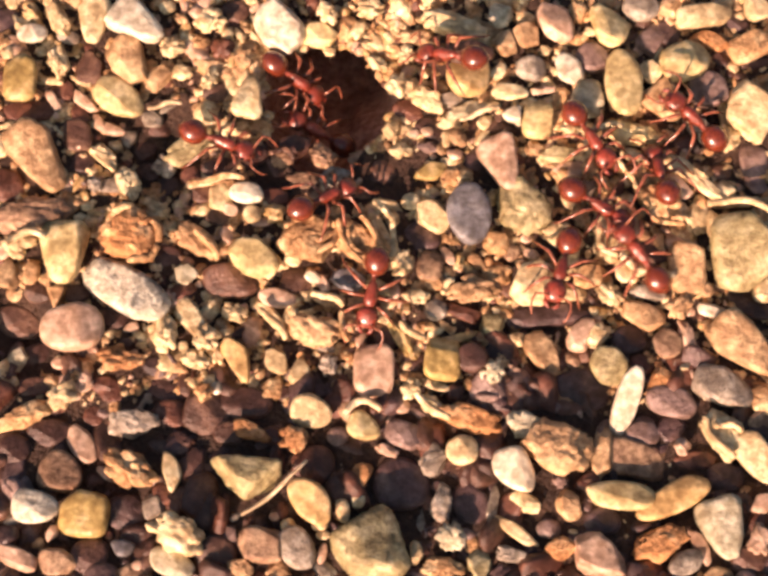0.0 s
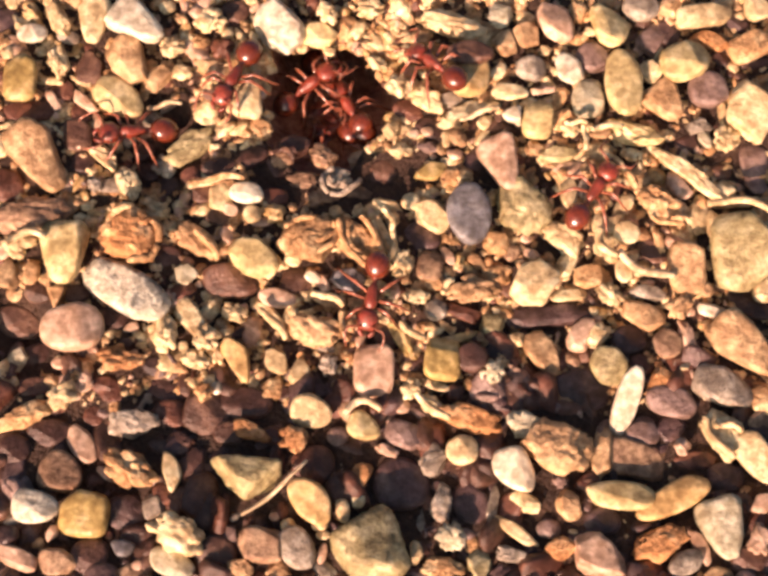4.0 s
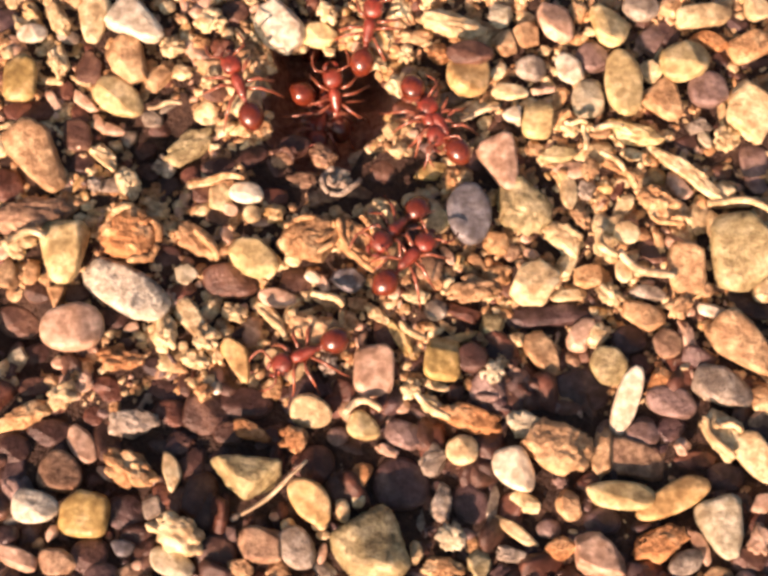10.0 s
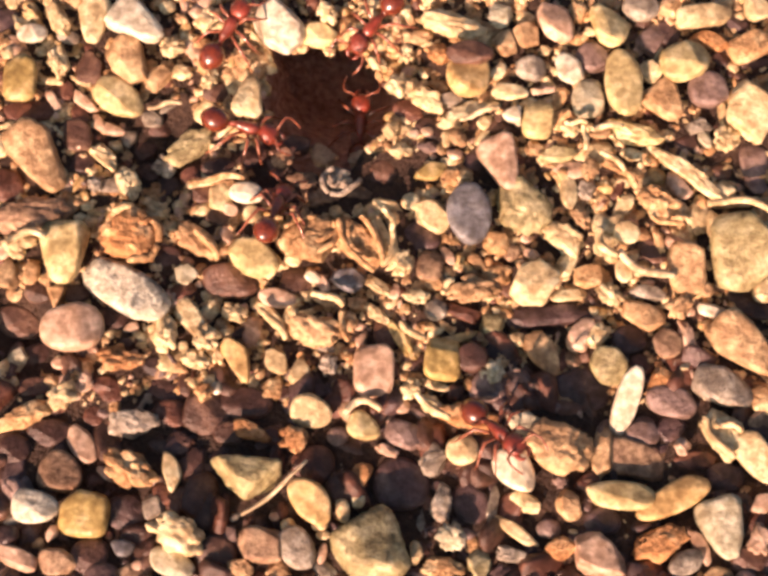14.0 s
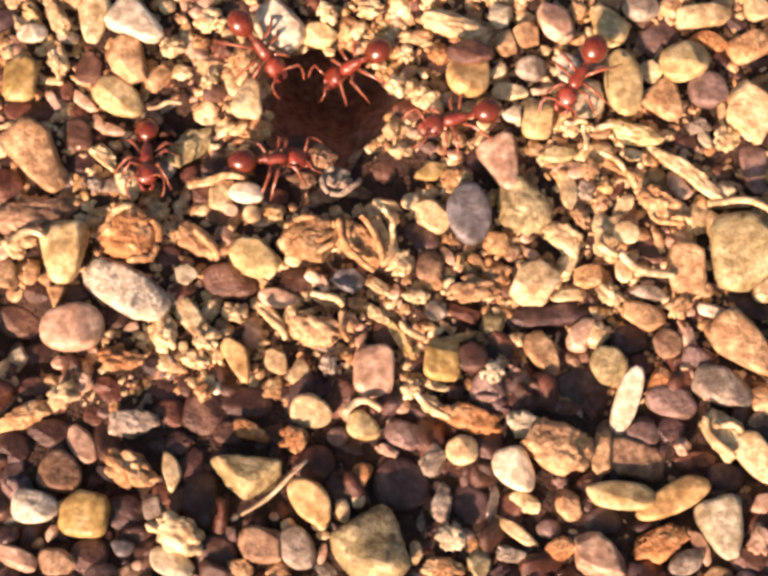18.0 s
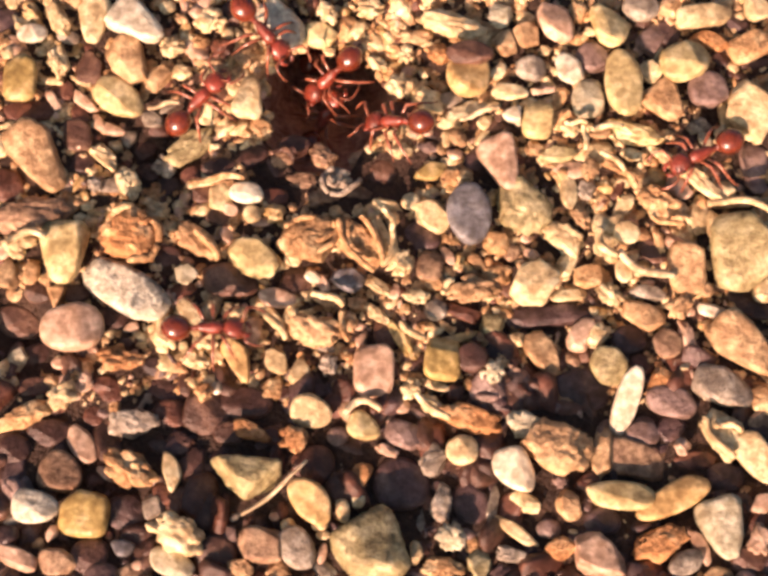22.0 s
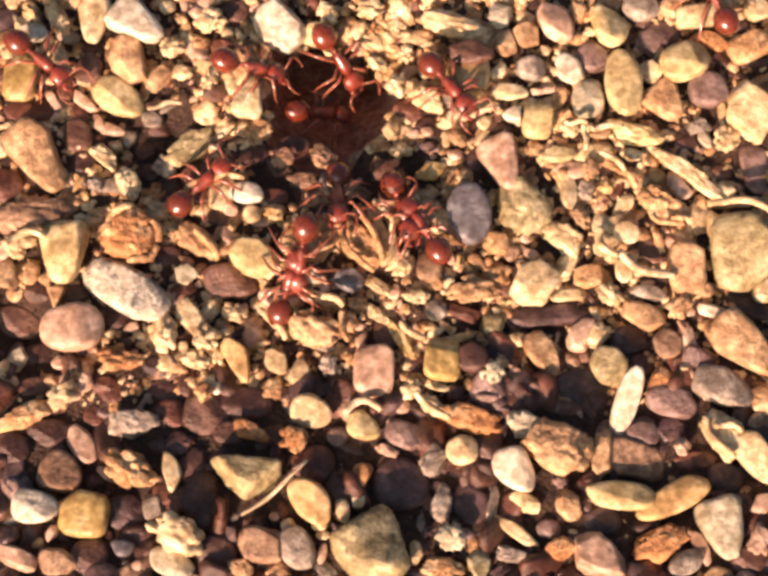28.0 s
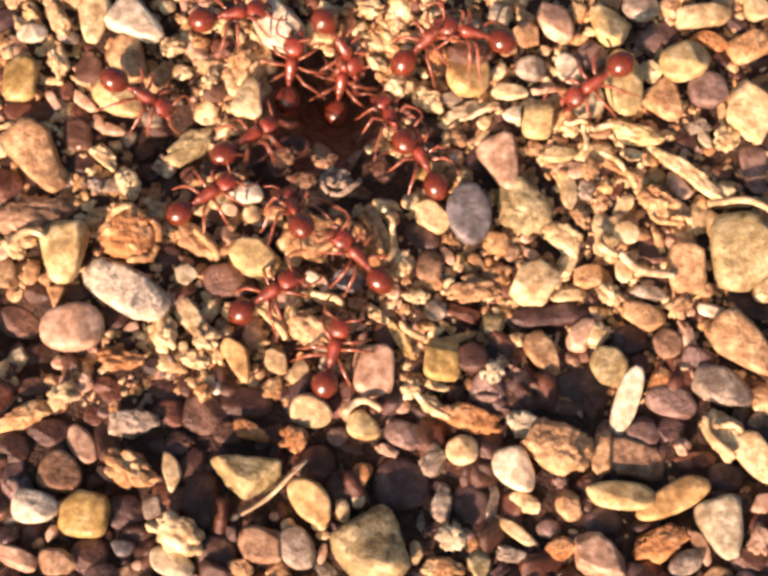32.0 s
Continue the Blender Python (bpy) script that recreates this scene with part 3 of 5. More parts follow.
pebble(27.80, 4.54, 3.12, 1.14, -75, "tan", "crumbly", 0.54)
pebble(24.18, 1.43, 2.81, 1.91, 85, "cream", "round", 0.56)
pebble(26.80, -0.91, 4.43, 1.75, -12, "grey", "angular", 0.45)
pebble(22.62, -1.06, 3.09, 2.37, -50, "cream", "crumbly", 0.62)
pebble(25.71, -3.18, 4.93, 2.98, -15, "tan", "angular", 0.48)
pebble(24.61, -5.39, 4.01, 3.01, 0, "mauve", "round", -0.10)
pebble(21.39, -5.05, 2.82, 2.15, 60, "cream", "crusty", 0.56)
pebble(22.17, -8.53, 4.34, 3.55, -60, "olive", "round", 0.44)
pebble(28.10, -6.17, 3.07, 2.88, -40, "russet", "round", 0.35)
pebble(27.28, -9.70, 3.05, 2.29, 40, "rust", "angular", 0.46)
pebble(23.73, -12.15, 7.4, 2.5, 72, "white", "round", 0.95, 24)
pebble(30.20, -5.61, 4.60, 1.74, -75, "pink", "crusty", 0.50)
pebble(32.78, -2.88, 3.08, 1.54, -20, "white", "angular", 0.60)
pebble(35.71, -6.68, 8.11, 4.72, -40, "tan", "wedge-shaped", 0.48)
pebble(33.31, -10.60, 6.17, 3.72, -25, "grey", "blocky", 0.40)
pebble(36.52, -1.77, 5.53, 2.76, -30, "brown", "round", -0.04)
pebble(38.03, -0.56, 3.09, 2.32, 90, "cream", "angular", 0.56)
pebble(38.51, 2.89, 2.07, 1.29, -10, "cream", "crumbly", 0.62)
pebble(32.12, -0.70, 2.06, 1.95, -50, "tan", "crumbly", 0.54)
pebble(-35.09, -13.54, 7.51, 2.50, 22, "orange", "crusty", 0.48)
pebble(-31.40, -11.60, 3.52, 2.76, 40, "cream", "crumbly", 0.62)
pebble(-29.32, -10.34, 2.02, 1.52, 60, "pink", "crumbly", 0.56)
pebble(-29.40, -16.20, 4.67, 2.53, -55, "pink", "round", 0.25)
pebble(-31.23, -19.02, 4.54, 4.34, -30, "russet", "egg-shaped", 0.20)
pebble(-24.38, -14.30, 5.30, 3.00, 5, "grey", "crusty", 0.40)
pebble(-24.42, -18.85, 6.21, 3.75, -28, "orange", "crumbly", 0.54)
pebble(-20.42, -18.97, 4.35, 1.88, -75, "cream", "angular", 0.56)
pebble(-18.70, -18.70, 5.48, 2.99, 90, "dark", "angular", -0.05)
pebble(-33.20, -22.49, 4.66, 3.33, -8, "marble", "egg-shaped", 0.55)
pebble(-28.56, -23.13, 4.75, 4.47, -5, "mustard", "blocky", 0.54)
pebble(-27.02, -18.91, 2.24, 1.25, -40, "pink", "angular", 0.50)
pebble(-19.40, -25.37, 6.37, 3.86, -28, "cream", "crumbly", 0.62)
pebble(-22.10, -22.42, 2.70, 2.21, -60, "grey", "angular", 0.40)
pebble(-19.98, -27.85, 4.70, 2.63, -25, "sage", "round", 0.48)
pebble(-24.82, -26.33, 2.43, 1.85, -20, "slate", "angular", 0.52)
pebble(-27.89, -27.17, 3.80, 3.80, 0, "dark", "round", -0.05)
pebble(-24.82, -22.77, 4.35, 3.86, 0, "mauve", "round", -0.05)
pebble(-34.83, -27.12, 4.75, 2.23, -22, "pink", "angular", 0.50)
pebble(-30.81, -27.84, 3.87, 2.90, -30, "russet", "angular", 0.48)
pebble(-31.71, -24.90, 1.96, 1.23, 60, "pink", "angular", 0.50)
pebble(-32.85, -14.95, 4.41, 2.94, 0, "dark", "round", -0.05)
pebble(-28.17, -13.21, 2.95, 2.46, 0, "red", "round", -0.20)
pebble(-22.03, -10.72, 5.44, 2.97, 0, "dark", "round", -0.20)
pebble(-26.82, -10.81, 3.95, 2.47, 0, "red", "round", -0.20)
pebble(-35.98, -16.74, 3.41, 3.41, 0, "dark", "round", -0.05)
chip(-23.26, -28.01, 1.21, 1.21, 0, "pink", "angular", 0.50)
pebble(-7.09, -13.24, 4.27, 3.40, -20, "cream", "egg-shaped", 0.56)
pebble(-1.95, -14.73, 3.59, 2.71, -30, "pale-yellow", "egg-shaped", 0.54)
pebble(-12.81, -15.10, 4.30, 2.10, -28, "rust", "crusty", 0.46)
pebble(-15.04, -15.04, 3.42, 2.44, 0, "brown", "round", -0.04)
pebble(-8.78, -16.11, 3.07, 2.88, -20, "rust", "crumbly", 0.52)
pebble(-12.88, -19.23, 5.23, 7.85, -95, "olive", "three-cornered", 0.44, -16)
pebble(-7.05, -22.06, 5.49, 3.50, -48, "yellow", "round", 0.54)
pebble(-6.14, -24.14, 1.71, 1.33, 0, "cream", "round", 0.56)
chip(-5.76, -25.12, 1.42, 0.95, 0, "cream", "round", 0.56)
pebble(-5.84, -26.84, 2.13, 0.95, 80, "pink", "round", 0.50)
chip(-9.12, -24.20, 1.52, 1.33, 0, "cream", "round", 0.56)
chip(-10.46, -23.36, 1.05, 0.86, 0, "pink", "round", 0.50)
pebble(-3.92, -22.97, 2.47, 1.43, -80, "cream", "egg-shaped", 0.56)
pebble(-2.31, -19.55, 3.17, 2.18, 65, "rust", "angular", 0.46)
pebble(-1.01, -26.38, 8.06, 7.29, -40, "olive", "angular", 0.36, -8)
pebble(-11.48, -26.17, 4.65, 3.49, -5, "russet", "angular", 0.48)
pebble(-8.27, -26.40, 4.71, 3.30, -60, "grey", "round", 0.40)
# coloured dark and sunk to carry the deep shadow between the stones
pebble(-4.04, -15.80, 6.87, 4.42, 0, "dark", "round", -0.25)
pebble(-6.83, -18.30, 4.35, 3.87, 0, "red", "round", -0.05)
pebble(-13.80, -12.04, 5.95, 3.47, 0, "dark", "round", -0.05)
pebble(-17.60, -13.12, 4.93, 4.44, 0, "brown", "round", -0.05)
pebble(-6.51, -10.20, 4.96, 2.48, 0, "mauve", "round", -0.20)
pebble(-14.60, -25.01, 1.95, 1.76, 70, "plum", "angular", 0.15)
pebble(-13.52, -28.30, 2.90, 1.93, 0, "tan", "crusty", 0.48)
pebble(-17.73, -11.09, 2.02, 2.02, 30, "rust", "crumbly", 0.52)
pebble(-4.49, -15.36, 2.19, 1.95, 0, "plum", "round", 0.15)
pebble(0.29, -16.82, 2.50, 1.20, -25, "pink", "crumbly", 0.56)
pebble(8.31, -13.80, 7.12, 3.01, -16, "rust", "crusty", 0.46)
pebble(4.84, -12.52, 4.03, 2.01, -30, "cream", "crumbly", 0.62)
pebble(2.69, -10.89, 2.52, 2.02, 40, "cream", "crumbly", 0.62)
pebble(1.73, -12.53, 1.76, 1.47, 0, "pink", "round", 0.50)
pebble(2.10, -15.30, 4.19, 2.63, -20, "plum", "blocky", 0.30)
pebble(7.54, -16.96, 3.19, 3.00, 0, "cream", "round", 0.56)
pebble(12.53, -19.09, 5.05, 3.81, -55, "white", "egg-shaped", 0.60)
pebble(16.19, -16.71, 8.26, 5.80, -8, "tan", "crusty", 0.48)
pebble(13.79, -14.73, 4.23, 2.99, -20, "sage", "crusty", 0.48)
pebble(13.60, -22.03, 3.44, 1.96, -25, "cream", "angular", 0.56)
pebble(5.59, -22.01, 4.24, 2.17, 80, "grey", "crusty", 0.40)
pebble(8.31, -21.98, 4.33, 3.66, -60, "mauve", "round", -0.10)
pebble(10.51, -22.15, 4.04, 1.28, 80, "grey", "angular", 0.40)
pebble(4.80, -17.75, 3.49, 2.75, 70, "grey", "crusty", 0.40)
pebble(6.29, -25.45, 3.20, 2.91, -50, "sage", "crumbly", 0.54)
pebble(2.96, -26.85, 2.53, 1.56, -80, "cream", "angular", 0.56)
pebble(5.56, -28.31, 4.34, 2.41, 0, "orange", "crumbly", 0.54)
pebble(8.93, -27.94, 2.90, 2.42, 80, "olive", "angular", 0.44)
pebble(12.60, -24.80, 5.37, 1.37, -38, "cream", "angular", 0.56)
pebble(11.83, -26.90, 3.40, 1.75, -5, "grey", "crusty", 0.40)
pebble(16.70, -26.35, 3.69, 2.43, 0, "rust", "angular", 0.46)
pebble(15.67, -24.50, 2.38, 1.90, 0, "plum", "round", 0.15)
pebble(17.72, -22.38, 3.03, 2.83, 70, "tan", "angular", 0.48)
pebble(1.71, -19.96, 5.83, 5.34, 0, "mauve", "round", -0.05)
pebble(6.98, -18.48, 3.90, 2.44, 0, "dark", "round", -0.16)
pebble(16.96, -20.12, 1.97, 1.48, -50, "plum", "crumbly", 0.21)
pebble(21.11, -17.23, 5.27, 2.09, 85, "tan", "angular", 0.48)
pebble(24.15, -17.67, 6.88, 3.88, -10, "russet", "blocky", 0.05)
pebble(25.19, -15.05, 3.77, 3.52, 0, "plum", "angular", 0.10)
pebble(28.16, -14.48, 4.04, 3.33, 80, "mauve", "angular", -0.10)
pebble(28.82, -16.60, 1.99, 1.74, 80, "pink", "crumbly", 0.56)
pebble(28.23, -12.00, 5.21, 3.24, -15, "plum", "round", 0.20)
pebble(22.58, -21.46, 6.66, 2.86, -5, "pale-yellow", "round", 0.54)
pebble(27.57, -21.72, 8.01, 2.96, 208, "yellow", "egg-shaped", 0.54)
pebble(32.98, -15.41, 5.57, 4.08, -40, "cream", "crusty", 0.56)
pebble(35.85, -17.82, 5.67, 3.46, -60, "cream", "egg-shaped", 0.56)
pebble(33.06, -19.35, 3.88, 2.91, 0, "mauve", "round", -0.10)
pebble(30.26, -17.73, 4.37, 1.94, 5, "red", "round", -0.05)
pebble(32.05, -24.66, 5.94, 4.62, -75, "sage", "wedge-shaped", 0.48)
pebble(35.44, -25.57, 3.40, 2.43, 80, "pink", "crusty", 0.50)
pebble(36.11, -22.19, 2.95, 1.97, 40, "pink", "angular", 0.50)
pebble(26.14, -25.96, 6.11, 3.49, 18, "rust", "crusty", 0.46)
pebble(30.05, -26.29, 4.19, 1.66, -65, "pink", "angular", 0.50)
pebble(20.08, -27.42, 6.06, 4.43, -25, "pink", "angular", 0.50)
pebble(20.85, -23.78, 3.81, 2.86, 0, "mauve", "round", -0.10)
pebble(28.40, -27.82, 3.76, 2.35, 30, "grey", "round", 0.40)
pebble(34.57, -27.49, 3.78, 2.84, 0, "brown", "round", -0.04)
pebble(37.06, -12.05, 2.93, 2.25, -80, "orange", "blocky", 0.48)
pebble(19.52, -10.59, 6.45, 4.47, 0, "mauve", "round", -0.10)
# near slope of the mouth: its dark and brown tones also carry the shade
pebble(-9.41, 15.43, 4.30, 2.69, 20, "dark", "angular", -0.35)
pebble(-6.33, 14.45, 3.75, 2.47, -30, "russet", "crusty", -0.40)
pebble(-1.99, 14.34, 3.76, 2.47, 15, "russet", "crusty", -0.35)
pebble(0.05, 12.82, 3.11, 2.59, 0, "brown", "round", -0.10)
pebble(-8.12, 11.74, 4.17, 2.35, 0, "russet", "crusty", -0.10)
pebble(-2.98, 9.95, 4.12, 2.37, 0, "russet", "crusty", -0.10)
pebble(-11.73, 13.09, 3.66, 2.35, 0, "dark", "round", -0.20)
pebble(3.38, 18.57, 3.13, 2.61, 0, "red", "round", -0.20)
pebble(-23.60, 17.92, 3.15, 2.62, 0, "dark", "round", -0.15)
pebble(-16.86, 12.43, 4.12, 2.57, 0, "dark", "round", -0.15)
pebble(-27.98, 10.37, 3.15, 2.14, -0, "grey", "angular", 0.28)
pebble(-22.16, 10.72, 3.18, 2.70, -60, "dark", "round", -0.16)
pebble(-1.49, 29.33, 3.24, 2.20, -0, "cream", "crumbly", 0.60)
pebble(-18.48, 9.60, 2.63, 2.14, -0, "brown", "round", -0.04)
pebble(16.74, 24.64, 1.61, 1.37, -0, "cream", "crumbly", 0.60)
pebble(15.34, 13.97, 2.32, 1.82, -0, "tan", "crumbly", 0.50)
pebble(17.85, 13.53, 4.21, 1.93, -0, "olive", "angular", 0.30)
pebble(20.45, 29.10, 2.70, 2.20, -80, "orange", "crusty", 0.33)
pebble(21.53, 26.71, 1.61, 1.20, -0, "cream", "crumbly", 0.60)
pebble(37.18, 28.20, 2.49, 2.21, -0, "mauve", "round", -0.10)
pebble(-26.76, -3.16, 3.41, 2.63, -0, "dark", "round", -0.16)
pebble(-0.44, -0.25, 3.30, 1.58, -35, "cream", "crusty", 0.60)
pebble(19.94, 6.93, 3.13, 1.81, -60, "tan", "crumbly", 0.50)
pebble(25.65, -8.01, 2.66, 2.19, -0, "red", "round", -0.05)
pebble(-35.11, -10.33, 5.09, 2.08, 10, "brown", "round", -0.04)
pebble(-15.93, -26.99, 4.08, 3.86, -0, "brown", "round", -0.04)
pebble(31.39, -28.73, 3.00, 1.38, -0, "tan", "crusty", 0.50)
# brown shape raised over the far end of the yellow pebble
pebble(8.86, 23.31, 4.97, 2.80, -0, "brown", "round", 1.25)
pebble(-11.33, 9.54, 2.97, 2.16, -0, "red", "round", 0.00)
pebble(-7.02, 9.48, 2.86, 2.05, -0, "russet", "crumbly", 0.00)
pebble(-24.55, 12.60, 2.66, 2.17, -0, "dark", "round", 0.00)
pebble(-19.59, 11.89, 2.85, 2.26, 20, "red", "round", 0.00)
pebble(-16.90, 7.09, 3.14, 2.13, -20, "brown", "angular", 0.05)
pebble(19.11, 15.82, 2.42, 1.93, -0, "cream", "crumbly", 0.60)
pebble(-18.55, -7.85, 3.14, 2.17, -20, "cream", "crumbly", 0.60)
pebble(-20.85, -13.13, 4.24, 3.08, -0, "red", "round", -0.05)
pebble(5.12, -10.24, 3.24, 1.34, -20, "cream", "crusty", 0.60)
pebble(-6.01, 9.67, 3.18, 2.38, -0, "russet", "crusty", 0.00)
chip(-37.71, 30.12, 2.17, 1.66, -0, "brown", "angular", -0.04)
chip(-16.34, 26.69, 1.34, 1.21, -0, "cream", "round", 0.46)
chip(34.60, 11.93, 2.22, 2.05, -0, "brown", "round", -0.04)
chip(-20.92, 7.64, 1.05, 1.07, -0, "pink", "round", 0.40)
chip(-19.86, -6.72, 2.04, 1.04, -80, "cream", "round", 0.46)
chip(-13.39, 7.21, 1.88, 1.92, -0, "cream", "round", 0.46)
chip(-15.65, 7.75, 1.78, 1.28, -20, "pink", "round", 0.40)
chip(-12.42, 6.54, 2.20, 0.96, -0, "pink", "round", 0.40)
chip(-4.95, 7.67, 1.36, 1.39, -0, "cream", "round", 0.46)
chip(-6.12, 0.24, 2.07, 1.27, -70, "pink", "angular", 0.40)
chip(21.79, 6.50, 2.72, 1.17, 70, "cream", "round", 0.46)
chip(-2.44, -21.74, 1.68, 1.41, 60, "cream", "round", 0.46)
chip(-16.50, -10.63, 1.22, 1.34, -0, "white", "round", 0.50)


def joined(name, pieces, material, label, category):
    vs, fs, at = [], [], 0
    for p, f in pieces:
        vs.append(p)
        fs.append(f + at)
        at += len(p)
    v, f = np.vstack(vs) * MM, np.vstack(fs)
    me = bpy.data.meshes.new(name)
    fill(me, v, f)
    me.materials.append(material)
    return tagged(new(name, me), label, category, kind="stuff")


# grit that fills the gaps, and coarser gravel all round
def scatter(count, x0, x1, y0, y1, lo, hi, weights, sink, power=1.0, level=1, keep_out=1.0, clear=0.5, shy=False, fading=False, forms=("crumbly", "angular", "crusty")):
    names = list(weights)
    prob = np.array([weights[k] for k in names], float)
    prob /= prob.sum()
    moulds = [stone_points(rng, 2, 2, 2, fm, level)[0] for fm in forms for _ in range(7)]
    f = BALLS[level][1]
    done = tries = 0
    while done < count:
        x, y = rng.uniform(x0, x1), rng.uniform(y0, y1)
        if fading:
            a, r = rng.uniform(0, 6.2832), x0 + (x1 - x0) * rng.random() ** 2
            x, y = r * math.cos(a), r * math.sin(a)
        if math.hypot((x - HOLE_X) / HOLE_A, (y - HOLE_Y) / HOLE_B) < keep_out * mouth(math.atan2((y - HOLE_Y) / HOLE_B, (x - HOLE_X) / HOLE_A)):
            continue
        near = ((LAID[:, 0] - x) ** 2 + (LAID[:, 1] - y) ** 2) / LAID[:, 2] ** 2
        if near.min() < clear or (shy and any(math.hypot(x - a, y - b) < 1.05 * s for a, b, d, s in HOLLOWS[:5])):
            tries += 1
            if tries < 40 * count:
                continue
        done += 1
        s = lo + (hi - lo) * rng.random() ** power
        p = moulds[rng.integers(len(moulds))] * (s * rng.uniform(0.8, 1.8) / 2, s / 2, s * rng.uniform(0.5, 0.9) / 2)
        p = turned(p, rng.uniform(0, 360), rng.uniform(-40, 40), x, y, relief(x, y) + s * (sink if near.min() > 1.7 else sink - 0.3))
        chips.setdefault(names[rng.choice(len(names), p=prob)], []).append((p, f))


LAID = np.array([t[:3] for t in TOPS])
SANDY = {"cream": 5, "tan": 4, "orange": 5, "yellow": 1.6, "brown": 0.7, "pink": 1.6, "red": 0.7}
STONY = {"tan": 2, "brown": 4, "red": 3, "mauve": 4, "orange": 1, "cream": 0.8, "pink": 0.6, "grey": 1, "dark": 5}
GLOOMY = {"brown": 5, "mauve": 5, "dark": 3, "red": 2.5, "plum": 1.5, "russet": 0.6}
scatter(5000, -46, 46, -12, 40, 0.5, 1.6, SANDY, 0.16, 1.3, 2, 1.0, 0.55, True)
scatter(2200, -46, 46, -40, -6, 0.5, 1.6, STONY, -0.1, 1.4, 2)
scatter(760, -44, 44, -38, -6, 1.9, 3.7, GLOOMY, 0.02, 1.0, 3, 1.0, 0.8, forms=("round", "angular", "blocky"))
scatter(320, -44, 44, -38, -6, 1.3, 2.6, STONY, 0.0, 1.0, 3, 1.0, 0.9)
scatter(800, -44, 44, -10, 38, 1.3, 3.0, SANDY, 0.08, 1.3, 3, 1.12, 0.8, True)
scatter(620, HOLE_X - 9, HOLE_X + 9, HOLE_Y - 9, HOLE_Y + 9, 0.5, 1.8, SANDY, 0.1, 1.2, 2, 0.97, 0.5, True)
MIXED = {**STONY, "yellow": 1.5, "olive": 1, "white": 0.4}
for side in ((-95, -42, -70, 80), (42, 95, -70, 80), (-42, 42, -75, -33), (-42, 42, 35, 85)):
    area = (side[1] - side[0]) * (side[3] - side[2])
    scatter(int(area / 9), *side, 2.0, 5.0, MIXED, 0.12, 1.2, 2)
    scatter(int(area / 5), *side, 0.8, 2.0, MIXED, 0.1, 1.2, 1)
scatter(9000, 88.0, 800.0, 0.0, 1.0, 3.0, 7.5, MIXED, 0.12, 1.3, 1, 1.0, 0.0, fading=True)


# ---- twigs, and ridges of caked earth ----
def tube(bm, pts, radii, sides=6):
    rings = []
    for k, p in enumerate(pts):
        a, b = Vector(pts[max(k - 1, 0)]), Vector(pts[min(k + 1, len(pts) - 1)])
        q = (b - a).to_track_quat("Z", "Y")
        rings.append([bm.verts.new(Vector(p) + q @ Vector((radii[k] * math.cos(6.2832 * i / sides), radii[k] * math.sin(6.2832 * i / sides), 0))) for i in range(sides)])
    for r0, r1 in zip(rings, rings[1:]):
        for i in range(sides):
            bm.faces.new((r0[i], r0[(i + 1) % sides], r1[(i + 1) % sides], r1[i]))
    bm.faces.new(rings[0][::-1])
    bm.faces.new(rings[-1])


def finish(name, bm, material, parent=None, label="", smooth=True):
    me = bpy.data.meshes.new(name)
    bm.normal_update()
    bm.to_mesh(me)
    bm.free()
    me.materials.append(material)
    me.polygons.foreach_set("use_smooth", [smooth] * len(me.polygons))
    ob = new(name, me)
    if parent:
        ob.parent = parent
    if label:
        ob["label"] = label
    return ob


straw = mineral("dry_straw", (0.76, 0.61, 0.39), (0.82, 0.68, 0.47), (0.30, 0.2, 0.1), 0.6, 0.3, 0.3, 0.1)


def twig(x0, y0, x1, y1, bow, thick, z=1.7, stuff=None, label="thin pale dry stalk lying across the pebbles"):
    dx, dy = x1 - x0, y1 - y0
    long = math.hypot(dx, dy)
    bm = bmesh.new()
    pts, radii = [], []
    for k in range(13):
        s = k / 12 - 0.5
        side = bow * (1 - 4 * s * s) + 0.05 * math.sin(9 * s + x0)
        pts.append(((s * dx - side * dy / long) * MM, (s * dy + side * dx / long) * MM, (0.25 * math.sin(7 * s)) * MM))
        radii.append(thick * (0.62 + 0.38 * math.cos(s * 2.2) + 0.06 * math.sin(k * 2.1)) * 0.5 * MM)
    tube(bm, pts, radii, 8)
    ob = finish("twig", bm, stuff or straw)
    cx, cy = (x0 + x1) / 2, (y0 + y1) / 2
    ob.location = (cx * MM, cy * MM, (relief(cx, cy) + z) * MM)
    return tagged(ob, label, "twig", "dry stalks")


twig(-13.4, -23.5, -7.4, -18.2, -0.3, 0.42)
twig(23.5, 3.0, 29.0, 0.4, -0.9, 0.9)
twig(-3.8, -13.4, -0.3, -13.2, 1.1, 0.8)
twig(-19.8, 9.6, -14.6, 10.8, 0.3, 0.8)
twig(-24.5, 18.6, -21.0, 19.3, 0.2, 0.5)
twig(7.8, 16.8, 11.9, 18.3, 0.1, 0.6)
# from here on, tubes added to shape the curling ridges of crusted clods
twig(-4.5, 6.2, -0.9, 0.6, -0.9, 0.75, 2.4, STONE["orange"], "curled crumbly orange ridge of caked earth")
twig(-2.3, 6.4, -0.1, 0.9, 0.6, 0.70, 2.4, STONE["orange"], "curled crumbly orange ridge of caked earth")
twig(-3.5, 4.9, -2.1, 2.3, -0.5, 0.55, 2.4, STONE["orange"], "curled crumbly orange ridge of caked earth")
twig(-9.5, 3.4, -5.0, 5.0, -0.6, 0.70, 2.4, STONE["orange"], "curled crumbly orange ridge of caked earth")
